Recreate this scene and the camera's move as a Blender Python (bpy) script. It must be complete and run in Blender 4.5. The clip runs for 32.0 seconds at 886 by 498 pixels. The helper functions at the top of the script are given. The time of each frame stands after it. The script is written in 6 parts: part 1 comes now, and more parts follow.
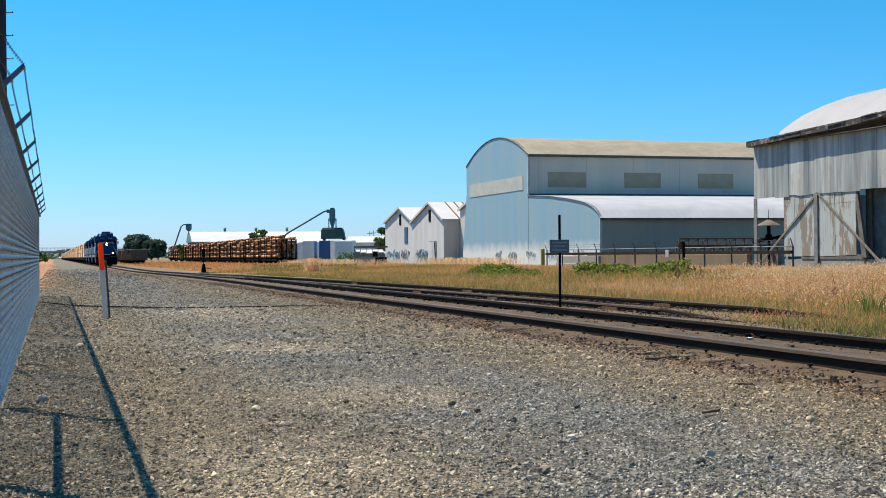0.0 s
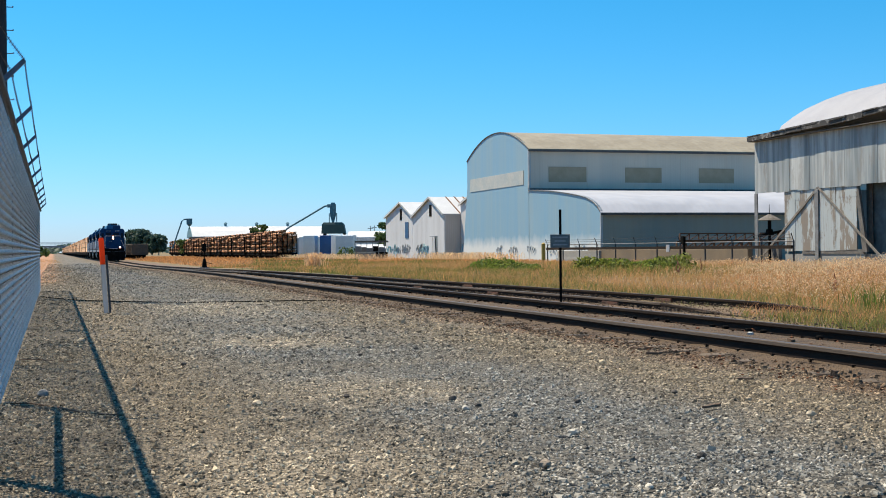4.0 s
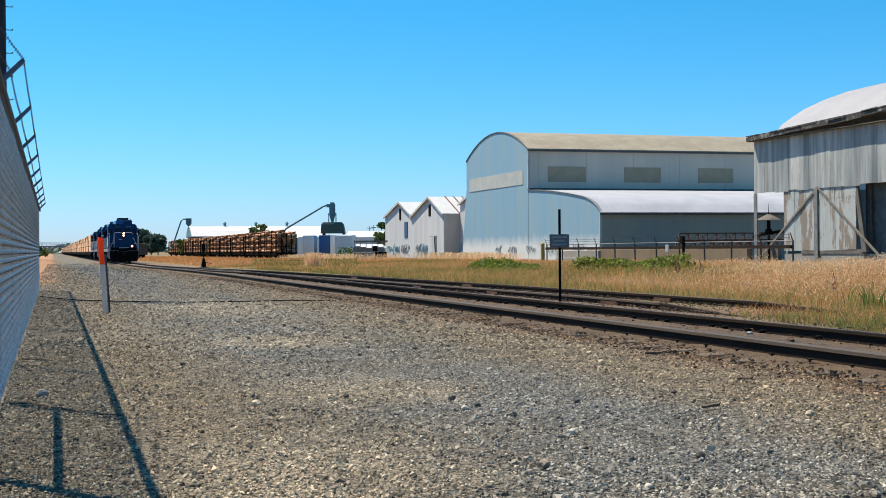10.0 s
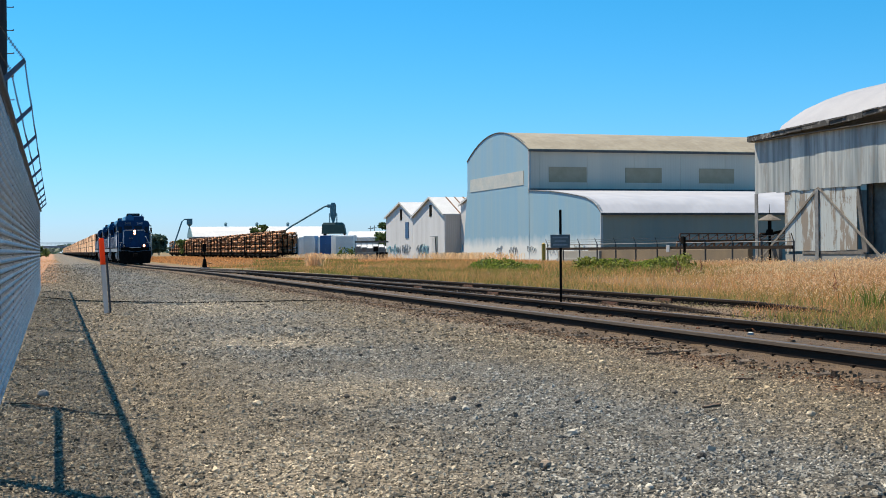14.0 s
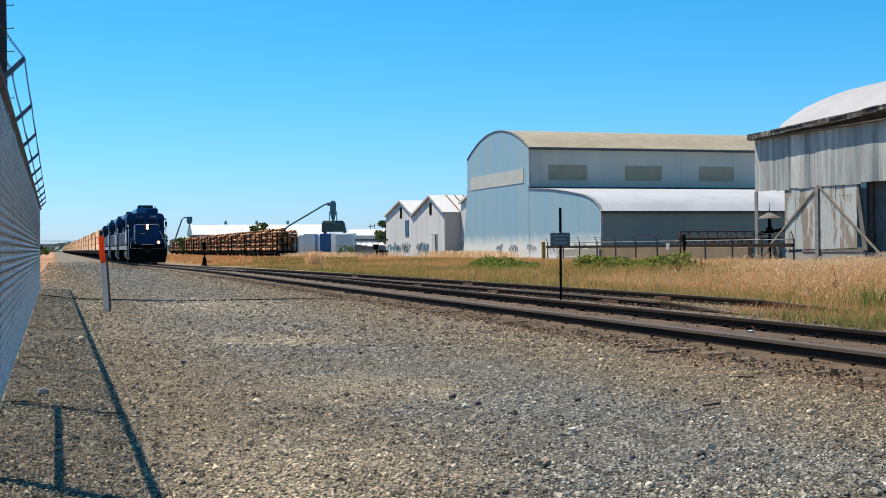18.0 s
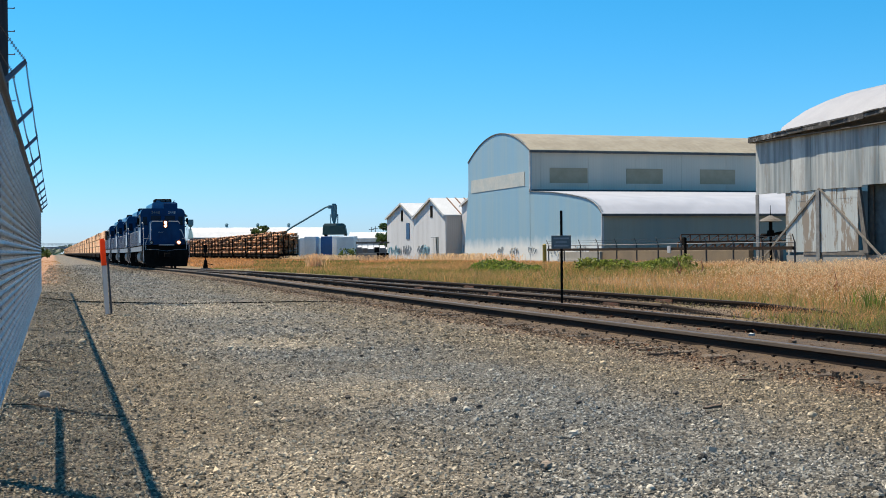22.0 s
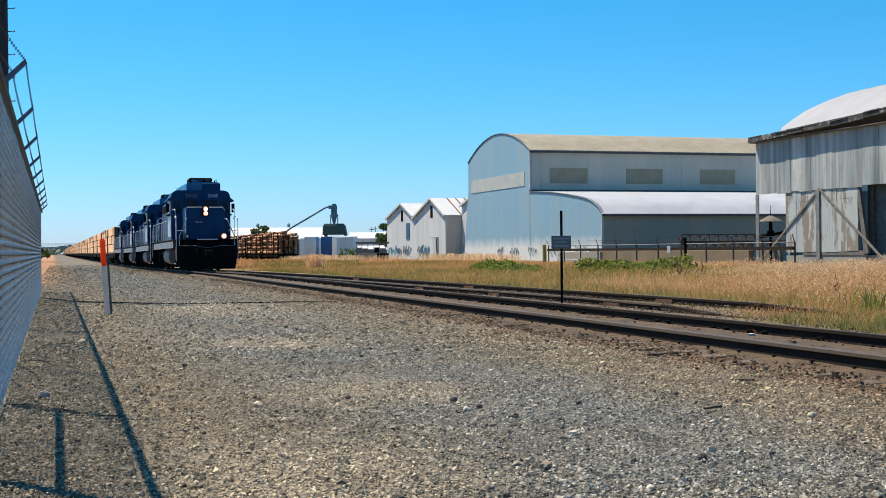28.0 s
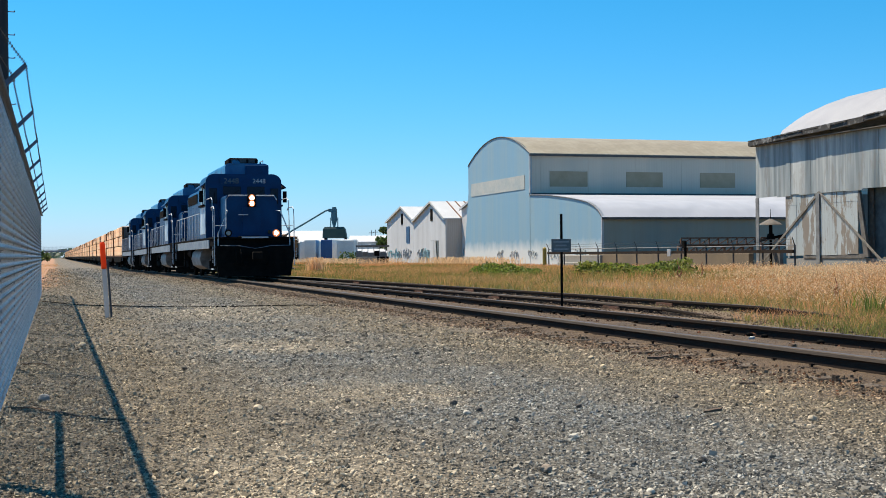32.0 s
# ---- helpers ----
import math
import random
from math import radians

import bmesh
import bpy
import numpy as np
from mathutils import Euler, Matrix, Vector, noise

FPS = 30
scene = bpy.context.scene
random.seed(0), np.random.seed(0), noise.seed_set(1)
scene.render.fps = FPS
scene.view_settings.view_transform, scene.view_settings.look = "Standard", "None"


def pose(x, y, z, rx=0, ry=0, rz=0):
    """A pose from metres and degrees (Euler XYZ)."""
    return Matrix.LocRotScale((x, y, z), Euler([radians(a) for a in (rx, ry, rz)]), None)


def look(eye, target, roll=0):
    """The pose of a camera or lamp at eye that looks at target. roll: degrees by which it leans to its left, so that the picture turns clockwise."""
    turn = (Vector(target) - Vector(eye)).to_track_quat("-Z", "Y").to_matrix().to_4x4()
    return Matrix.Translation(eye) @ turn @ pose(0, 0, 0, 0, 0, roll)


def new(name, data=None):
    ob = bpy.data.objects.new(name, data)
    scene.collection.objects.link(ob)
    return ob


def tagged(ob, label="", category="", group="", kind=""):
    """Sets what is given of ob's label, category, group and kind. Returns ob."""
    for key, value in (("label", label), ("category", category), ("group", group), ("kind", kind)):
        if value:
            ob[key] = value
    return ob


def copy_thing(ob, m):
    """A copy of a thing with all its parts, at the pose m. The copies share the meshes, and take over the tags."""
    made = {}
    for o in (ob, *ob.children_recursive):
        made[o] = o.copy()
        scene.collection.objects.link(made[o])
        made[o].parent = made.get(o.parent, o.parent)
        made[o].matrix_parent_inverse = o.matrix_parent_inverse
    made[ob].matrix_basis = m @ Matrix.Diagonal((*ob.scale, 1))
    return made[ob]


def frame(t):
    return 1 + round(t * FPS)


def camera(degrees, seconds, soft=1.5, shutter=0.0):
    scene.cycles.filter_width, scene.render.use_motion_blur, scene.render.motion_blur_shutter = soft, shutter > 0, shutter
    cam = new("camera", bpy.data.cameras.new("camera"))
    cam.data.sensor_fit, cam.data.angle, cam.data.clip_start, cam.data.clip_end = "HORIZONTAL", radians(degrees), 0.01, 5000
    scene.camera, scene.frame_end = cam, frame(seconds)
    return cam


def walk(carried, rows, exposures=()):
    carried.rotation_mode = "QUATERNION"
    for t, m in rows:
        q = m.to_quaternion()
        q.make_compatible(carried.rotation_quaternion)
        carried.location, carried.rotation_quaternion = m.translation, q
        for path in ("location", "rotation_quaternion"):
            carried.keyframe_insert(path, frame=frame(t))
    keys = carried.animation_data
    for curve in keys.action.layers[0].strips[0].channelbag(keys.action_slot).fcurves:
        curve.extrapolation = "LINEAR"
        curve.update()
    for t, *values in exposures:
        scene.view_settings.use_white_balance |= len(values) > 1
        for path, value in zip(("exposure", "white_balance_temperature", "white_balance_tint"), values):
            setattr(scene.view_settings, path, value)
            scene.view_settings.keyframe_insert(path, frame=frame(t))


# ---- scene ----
# A gravel yard beside a railway: chain-link fence, two tracks, a freight train that comes closer, mill sheds.
# World: +y runs along the fence and the tracks, +x across them, z = 0 is the gravel.
EYE = (0.0, 0.0, 1.05)
TURN, LEAN, FOCAL = 17.03, -0.5, 2250.0  # degrees right of +y, degrees of roll, focal length of the sway's unit
# (seconds, drift of the view to the right, drift downwards) of the hand-steadied camera
SWAY = [
    (0, -1.3, 9.6), (0.5, 0.1, 6.4), (1, 0.2, 5.8), (1.5, 0.2, 7.0), (2, 1.8, 8.2), (2.5, 0.2, 8.0), (3, -0.6, 4.7),
    (3.5, -0.4, 1.9), (5.5, 0.2, -0.9), (6, 0.0, 0.0), (6.5, 0.2, -2.4), (7, -0.1, -5.5), (7.5, -1.3, -0.4), (8, -1.3, 0.6),
    (8.5, -1.3, -0.5), (9, -1.3, -1.4), (9.5, -1.3, -2.4), (10, -1.3, 0.0), (10.5, -1.3, 2.2), (11, -1.3, -0.5), (11.5, -1.3, -0.9),
    (12, -1.2, -2.3), (12.5, -1.3, -1.0), (13, 0.2, 0.6), (13.5, 0.2, 2.0), (14, 0.2, 0.6), (14.5, -0.1, 1.5), (16.5, 0.2, 0.6),
    (17, 0.2, -2.0), (17.5, 0.2, -4.0), (18, 0.1, -2.8), (18.5, -0.6, -1.3), (19, 0.2, 0.6), (19.5, 0.2, 0.3), (20, 0.2, 2.2),
    (20.5, 1.1, 0.6), (21, 0.9, 0.6), (21.5, 1.8, 0.6), (22, 1.8, 2.2), (22.5, 0.2, 2.2), (23, 1.3, 0.9), (23.5, 1.5, 0.8),
    (24, 1.8, 2.0), (24.5, 1.4, 2.8), (25, 1.6, 3.8), (25.5, 0.8, 5.2), (27.5, 1.8, 3.6), (28, 1.8, 2.5), (28.5, 1.8, 2.5),
    (29, 1.8, 3.6), (29.5, 1.8, 6.3), (30, 2.0, 6.3), (30.5, 1.8, 6.6), (31, 1.8, 5.2), (31.5, 1.8, 5.2), (32, 1.8, 8.3),
]
cam = camera(38.42, 32.0, soft=0.9)


def aim(dx, dy):
    a = radians(TURN) - dx / FOCAL
    p = dy / FOCAL
    way = Vector((math.sin(a) * math.cos(p), math.cos(a) * math.cos(p), math.sin(p)))
    return look(EYE, Vector(EYE) + way * 10, LEAN)


walk(cam, [(t, aim(dx, dy)) for t, dx, dy in SWAY])

# ---- light ----
SUN_WAY = Vector((-0.57 * 0.506, 0.82 * 0.506, 0.862)).normalized()
world = bpy.data.worlds.new("world")
scene.world = world
world.use_nodes = True
wn = world.node_tree.nodes
sky = wn.new("ShaderNodeTexSky")
sky.sky_type = "NISHITA"
sky.sun_disc = False
sky.sun_elevation = math.asin(SUN_WAY.z)
sky.sun_rotation = math.atan2(SUN_WAY.x, SUN_WAY.y)
sky.air_density, sky.dust_density, sky.ozone_density = 0.85, 0.3, 2.0
wn["Background"].inputs[1].default_value = 0.0605
vivid = wn.new("ShaderNodeHueSaturation")  # the clear, deep blue of a dry summer noon
vivid.inputs["Saturation"].default_value = 1.2
vivid.inputs["Hue"].default_value = 0.467
tint = wn.new("ShaderNodeMix")
tint.data_type, tint.blend_type = "RGBA", "MULTIPLY"
tint.inputs[0].default_value = 1.0
tint.inputs[7].default_value = (0.74, 0.88, 1.37, 1)
world.node_tree.links.new(sky.outputs[0], tint.inputs[6])
world.node_tree.links.new(tint.outputs[2], vivid.inputs["Color"])
world.node_tree.links.new(vivid.outputs[0], wn["Background"].inputs[0])
sun = new("sun", bpy.data.lights.new("sun", "SUN"))
sun.data.energy, sun.data.angle, sun.data.color = 4.9, radians(0.5), (1.0, 0.86, 0.66)
sun.matrix_world = look(SUN_WAY * 50, (0, 0, 0))
scene.view_settings.exposure = 0.9


# ---- mesh helpers ----
class Shape:
    """Collects the faces of one mesh."""

    def __init__(self):
        self.v, self.f = [], []

    def add(self, verts, faces):
        n = len(self.v)
        self.v.extend([tuple(p) for p in verts])
        self.f.extend([tuple(i + n for i in q) for q in faces])
        return self

    def box(self, x0, x1, y0, y1, z0, z1, bevel=0.0):
        if bevel <= 0:
            return self.add([(x, y, z) for z in (z0, z1) for y in (y0, y1) for x in (x0, x1)],
                            [(0, 2, 3, 1), (4, 5, 7, 6), (0, 1, 5, 4), (2, 6, 7, 3), (0, 4, 6, 2), (1, 3, 7, 5)])
        b = bevel
        rings = []
        for z, i in ((z0, b), (z0 + b, 0), (z1 - b, 0), (z1, b)):
            c = b - i if i else b
            rings.append([(x0 + i + (b if not i else 0), y0 + i, z), (x1 - i - (b if not i else 0), y0 + i, z),
                          (x1 - i, y0 + i + (b if not i else 0), z), (x1 - i, y1 - i - (b if not i else 0), z),
                          (x1 - i - (b if not i else 0), y1 - i, z), (x0 + i + (b if not i else 0), y1 - i, z),
                          (x0 + i, y1 - i - (b if not i else 0), z), (x0 + i, y0 + i + (b if not i else 0), z)])
        return self.loft(rings)

    def loft(self, rings, cap=True, closed=True):
        n = len(rings[0])
        base = len(self.v)
        for r in rings:
            self.v.extend([tuple(p) for p in r])
        for k in range(len(rings) - 1):
            for i in range(n if closed else n - 1):
                j = (i + 1) % n
                a = base + k * n
                self.f.append((a + i, a + j, a + n + j, a + n + i))
        if cap:
            self.f.append(tuple(base + i for i in reversed(range(n))))
            self.f.append(tuple(base + (len(rings) - 1) * n + i for i in range(n)))
        return self

    def tube(self, p0, p1, r, n=6, r1=None, cap=True):
        return self.pipe([p0, p1], r, n, r1, cap)

    def pipe(self, pts, r, n=6, r1=None, cap=True):
        pts = [Vector(p) for p in pts]
        rings = []
        for k, p in enumerate(pts):
            d = (pts[min(k + 1, len(pts) - 1)] - pts[max(k - 1, 0)]).normalized()
            a = d.cross(Vector((0, 0, 1)) if abs(d.z) < 0.9 else Vector((1, 0, 0))).normalized()
            b = d.cross(a)
            w = r if r1 is None else r + (r1 - r) * k / (len(pts) - 1)
            rings.append([p + a * math.cos(2 * math.pi * i / n) * w + b * math.sin(2 * math.pi * i / n) * w for i in range(n)])
        return self.loft(rings, cap)

    def prism(self, outline, axis, a, b):
        """Extrudes an outline of 2D points along an axis from a to b."""
        def at(p, c):
            return {"x": (c, p[0], p[1]), "y": (p[0], c, p[1]), "z": (p[0], p[1], c)}[axis]
        return self.loft([[at(p, a) for p in outline], [at(p, b) for p in outline]])

    def mesh(self, name, smooth=False):
        me = bpy.data.meshes.new(name)
        me.from_pydata(self.v, [], self.f)
        me.validate()
        bm = bmesh.new()
        bm.from_mesh(me)
        bmesh.ops.recalc_face_normals(bm, faces=bm.faces)
        bm.to_mesh(me)
        bm.free()
        if smooth:
            me.polygons.foreach_set("use_smooth", [True] * len(me.polygons))
            me.set_sharp_from_angle(angle=radians(40))
        return me


def raw(name, verts, faces, material):
    """A mesh object from arrays, with no clean-up: for large sheets and scattered stuff."""
    me = bpy.data.meshes.new(name)
    verts, faces = np.asarray(verts, np.float32), np.asarray(faces, np.int32)
    me.vertices.add(len(verts))
    me.vertices.foreach_set("co", verts.ravel())
    k = faces.shape[1]
    me.loops.add(faces.size)
    me.loops.foreach_set("vertex_index", faces.ravel())
    me.polygons.add(len(faces))
    me.polygons.foreach_set("loop_start", np.arange(len(faces), dtype=np.int32) * k)
    me.update(calc_edges=True)
    me.materials.append(material)
    return new(name, me)


def part(name, shape, material, parent=None, label="", smooth=False, at=None):
    me = shape if isinstance(shape, bpy.types.Mesh) else shape.mesh(name, smooth)
    if not me.materials:
        me.materials.append(material)
    ob = new(name, me)
    if parent:
        ob.parent = parent
    if at is not None:
        ob.matrix_basis = at
    return tagged(ob, label) if label else ob


def thing(name, label, category, at=None, group="", kind=""):
    ob = new(name)
    ob.empty_display_size = 0.2
    if at is not None:
        ob.matrix_basis = at
    return tagged(ob, label, category, group, kind)


def solid(name, shape, material, label, category="", group="", kind="", smooth=False):
    return tagged(part(name, shape, material, smooth=smooth), label, category, group, kind)


# ---- materials ----
def nodes_of(name, rough=0.7, metal=0.0):
    m = bpy.data.materials.new(name)
    m.use_nodes = True
    b = m.node_tree.nodes["Principled BSDF"]
    b.inputs["Roughness"].default_value, b.inputs["Metallic"].default_value = rough, metal
    return m, m.node_tree.nodes, m.node_tree.links, b


def mixer(n, l, fac, a, b, mode="MIX"):
    x = n.new("ShaderNodeMix")
    x.data_type, x.blend_type = "RGBA", mode
    for k, val in ((0, fac), (6, a), (7, b)):
        if isinstance(val, bpy.types.NodeSocket):
            l.new(val, x.inputs[k])
        else:
            x.inputs[k].default_value = val if k == 0 else (*val[:3], 1)
    return x.outputs[2]


def noise_of(n, l, vec, scale, detail=5.0, rough=0.6, lo=0.35, hi=0.65):
    t = n.new("ShaderNodeTexNoise")
    t.inputs["Scale"].default_value, t.inputs["Detail"].default_value, t.inputs["Roughness"].default_value = scale, detail, rough
    l.new(vec, t.inputs["Vector"])
    return ramp(n, l, t.outputs["Fac"], lo, hi)


def ramp(n, l, val, lo, hi, out_lo=0.0, out_hi=1.0):
    r = n.new("ShaderNodeMapRange")
    r.inputs[1].default_value, r.inputs[2].default_value, r.inputs[3].default_value, r.inputs[4].default_value = lo, hi, out_lo, out_hi
    l.new(val, r.inputs[0])
    return r.outputs[0]


def vector_of(n, l, stretch=(1, 1, 1), space="Object"):
    c = n.new("ShaderNodeTexCoord") if space == "Object" else n.new("ShaderNodeNewGeometry")
    m = n.new("ShaderNodeMapping")
    m.inputs["Scale"].default_value = stretch
    l.new(c.outputs["Object" if space == "Object" else "Position"], m.inputs["Vector"])
    return m.outputs[0]


def bumped(n, l, b, height, strength, distance):
    k = n.new("ShaderNodeBump")
    k.inputs["Strength"].default_value, k.inputs["Distance"].default_value = strength, distance
    l.new(height, k.inputs["Height"])
    l.new(k.outputs[0], b.inputs["Normal"])


def mat(name, col, col2=None, scale=4.0, fine=40.0, rough=0.7, metal=0.0, bump=0.15, dist=0.01, vary=0.0, stretch=(1, 1, 1),
        space="Object", island=False, lo=0.35, hi=0.65, fine_amount=0.35, gloss=0.5):
    """Two colours mixed by a coarse noise, a fine grain over them, a fine bump, and a change of value from piece to piece."""
    m, n, l, b = nodes_of(name, rough, metal)
    b.inputs["Specular IOR Level"].default_value = gloss
    v = vector_of(n, l, stretch, space)
    col2 = col2 or tuple(c * 0.75 for c in col)
    c = mixer(n, l, noise_of(n, l, v, scale, lo=lo, hi=hi), col, col2)
    grain = noise_of(n, l, v, fine, 3.0, lo=0.3, hi=0.7)
    c = mixer(n, l, fine_amount, c, mixer(n, l, grain, (0.55, 0.55, 0.55), (1.25, 1.25, 1.25)), "MULTIPLY")
    if vary:
        src = n.new("ShaderNodeNewGeometry").outputs["Random Per Island"] if island else n.new("ShaderNodeObjectInfo").outputs["Random"]
        g = n.new("ShaderNodeCombineColor")
        k = ramp(n, l, src, 0, 1, 1 - vary, 1 + vary)
        for i in range(3):
            l.new(k, g.inputs[i])
        c = mixer(n, l, 1.0, c, g.outputs[0], "MULTIPLY")
    l.new(c, b.inputs["Base Color"])
    rr = ramp(n, l, grain, 0, 1, max(rough - 0.1, 0.02), min(rough + 0.12, 1))
    l.new(rr, b.inputs["Roughness"])
    if bump:
        bumped(n, l, b, grain, bump, dist)
    return m


def leafy(name, col, col2, vary=0.4, trans=0.25):
    m, n, l, b = nodes_of(name, 0.7)
    v = vector_of(n, l, space="World")
    c = mixer(n, l, noise_of(n, l, v, 0.2, 4, 0.6, 0.42, 0.58), col, col2)
    src = n.new("ShaderNodeNewGeometry").outputs["Random Per Island"]
    g = n.new("ShaderNodeCombineColor")
    for i in range(3):
        l.new(ramp(n, l, src, 0, 1, 1 - vary, 1 + vary), g.inputs[i])
    c = mixer(n, l, 1.0, c, g.outputs[0], "MULTIPLY")
    l.new(c, b.inputs["Base Color"])
    t = n.new("ShaderNodeBsdfTranslucent")
    l.new(c, t.inputs[0])
    x = n.new("ShaderNodeMixShader")
    x.inputs[0].default_value = trans
    l.new(b.outputs[0], x.inputs[1])
    l.new(t.outputs[0], x.inputs[2])
    l.new(x.outputs[0], n["Material Output"].inputs[0])
    return m


def glow(name, col, strength):
    m, n, l, b = nodes_of(name, 0.3)
    b.inputs["Base Color"].default_value = (*col, 1)
    b.inputs["Emission Color"].default_value = (*col, 1)
    b.inputs["Emission Strength"].default_value = strength
    return m


def sheet_metal(name, col, col2, pitch=0.2, rough=0.55, along="y", streak=0.5, rust=0.0, depth=0.012, bare=(0.53, 0.57), flake=1.1, lime=0.0):
    """Painted corrugated sheets: ribs along one axis, vertical streaks, some rust."""
    m, n, l, b = nodes_of(name, rough, 0.0)
    v = vector_of(n, l, space="World")
    st = {"x": (1, 1, 0.05), "y": (1, 1, 0.05), "z": (0.15, 0.15, 1)}[along]
    vs = vector_of(n, l, st, "World")
    c = mixer(n, l, noise_of(n, l, vs, 0.55, 6, lo=0.4, hi=0.6), col, col2)
    c = mixer(n, l, streak, c, mixer(n, l, noise_of(n, l, vs, 2.2, 6, lo=0.3, hi=0.7), (0.72, 0.72, 0.72), (1.15, 1.15, 1.15)), "MULTIPLY")
    if rust:
        patch = noise_of(n, l, vector_of(n, l, (1, 1.5, 0.4), "World"), flake, 10, 0.72, bare[0], bare[1])
        c = mixer(n, l, ramp(n, l, patch, 0, 1, 0, rust), c, (0.2, 0.165, 0.13))
        run = noise_of(n, l, vector_of(n, l, (1, 3.0, 0.12), "World"), 2.4, 8, 0.7, 0.55, 0.68)
        c = mixer(n, l, ramp(n, l, run, 0, 1, 0, rust), c, (0.22, 0.21, 0.2))
    if lime:  # brushed limewash with a ragged upper edge
        sep = n.new("ShaderNodeSeparateXYZ")
        l.new(v, sep.inputs[0])
        edge = n.new("ShaderNodeMath")
        edge.operation = "ADD"
        l.new(sep.outputs[2], edge.inputs[0])
        l.new(ramp(n, l, noise_of(n, l, vector_of(n, l, (1, 1, 0.6), "World"), 0.8, 7, 0.6, 0.2, 0.8), 0, 1, -0.45, 0.45), edge.inputs[1])
        c = mixer(n, l, ramp(n, l, edge.outputs[0], lime - 0.5, lime + 0.5, 0.92, 0), c, (0.6, 0.62, 0.62))
    l.new(c, b.inputs["Base Color"])
    w = n.new("ShaderNodeTexWave")
    w.wave_type, w.bands_direction = "BANDS", {"x": "X", "y": "Y", "z": "Z"}[along]
    w.inputs["Scale"].default_value = 0.314 / pitch
    l.new(v, w.inputs["Vector"])
    bumped(n, l, b, w.outputs["Fac"], 0.6, depth)
    return m


STEEL_GALV = mat("galvanised_steel", (0.251, 0.262, 0.279), (0.167, 0.179, 0.195), 20, 200, 0.42, 0.8, 0.05)
WIRE = mat("galvanised_wire", (0.68, 0.7, 0.72), (0.46, 0.48, 0.51), 8, 90, 0.36, 0.5, 0)
DARK_PIPE = mat("weathered_dark_pipe", (0.06, 0.065, 0.075), (0.03, 0.035, 0.045), 10, 120, 0.6, 0.3)
RAIL_SIDE = mat("rusty_rail", (0.03, 0.02, 0.015), (0.016, 0.012, 0.01), 6, 90, 0.9, 0.0, 0.3, stretch=(1, 0.15, 1), gloss=0.15)
RAIL_TOP = mat("dull_worn_rail_head", (0.085, 0.075, 0.066), (0.05, 0.042, 0.036), 3, 60, 0.5, 0.5, 0.02, stretch=(1, 0.05, 1))
TIE = mat("creosoted_tie", (0.0558, 0.039, 0.0279), (0.112, 0.0894, 0.0669), 3, 40, 0.9, 0, 0.5, vary=0.3, stretch=(0.3, 2, 2))
RUST = mat("rusty_steel", (0.189, 0.0781, 0.0335), (0.0894, 0.0418, 0.0223), 5, 60, 0.85, 0.1, 0.3, vary=0.3)
BLACK = mat("grimy_black_iron", (0.006, 0.006, 0.006), (0.012, 0.011, 0.01), 4, 60, 0.95, 0.0, 0.2, gloss=0.03)
BLUE = mat("blue_engine_paint", (0.002, 0.047, 0.14), (0.002, 0.031, 0.092), 1.2, 25, 0.4, 0.0, 0.03, gloss=0.12)
# lighter copy of the engine blue, sunlight on the roof put into its colour
BLUE_ROOF = mat("sunlit_blue_roof", (0.02, 0.17, 0.36), (0.01, 0.1, 0.24), 1.5, 25, 0.45, 0.0, 0.03, gloss=0.25)
# pale tone carries the sun and sky sheen of the engine sides
PALE_DOOR = mat("sunlit_pale_blue_panel", (0.4, 0.5, 0.58), (0.05, 0.15, 0.3), 1.0, 20, 0.4, 0, 0.03, lo=0.46, hi=0.64, gloss=0.4)
RAILING = mat("pale_handrail", (0.56, 0.6, 0.64), (0.38, 0.42, 0.48), 8, 60, 0.5, 0, 0.02)
SILL = mat("dusty_sill_stripe", (0.2, 0.24, 0.28), (0.06, 0.1, 0.15), 3, 30, 0.5, 0, 0.03)
TANK = mat("dusty_grey_tank", (0.26, 0.255, 0.25), (0.12, 0.118, 0.115), 2.5, 30, 0.6, 0, 0.05)
GLASS = mat("dark_cab_glass", (0.006, 0.014, 0.03), (0.008, 0.018, 0.035), 3, 30, 0.2, 0, 0, gloss=0.12)
LUMBER = mat("fresh_lumber", (0.82, 0.45, 0.23), (0.84, 0.58, 0.36), 1.3, 18, 0.8, 0, 0.3, 0.01, vary=0.15, fine_amount=0.15, stretch=(4, 0.25, 6))
BARK = mat("log_bark", (0.112, 0.0474, 0.0223), (0.53, 0.262, 0.123), 1.6, 40, 0.9, 0, 0.6, 0.02, vary=0.5)
LOG_END = mat("cut_log_end", (0.279, 0.123, 0.0502), (0.346, 0.189, 0.0951), 6, 40, 0.85, 0, 0.3, vary=0.3)
TIMBER = mat("grey_weathered_timber", (0.244, 0.224, 0.197), (0.136, 0.122, 0.109), 3, 40, 0.9, 0, 0.5, 0.01, stretch=(3, 3, 0.4))
POST_GREY = mat("grey_painted_post", (0.2, 0.21, 0.22), (0.13, 0.135, 0.14), 3, 40, 0.8, 0, 0.3)
FLAKED = mat("flaked_dark_fascia", (0.039, 0.039, 0.0402), (0.223, 0.223, 0.223), 2.2, 18, 0.85, 0, 0.4, 0.01, space="World", lo=0.52, hi=0.66)
TAR_POLE = mat("tarred_pole_wood", (0.022, 0.026, 0.032), (0.04, 0.042, 0.046), 3, 40, 0.9, 0, 0.5, 0.01, stretch=(3, 3, 0.3))
DARK_TIMBER = mat("dark_timber", (0.09, 0.085, 0.08), (0.16, 0.15, 0.14), 3, 40, 0.9, 0, 0.5, 0.01)
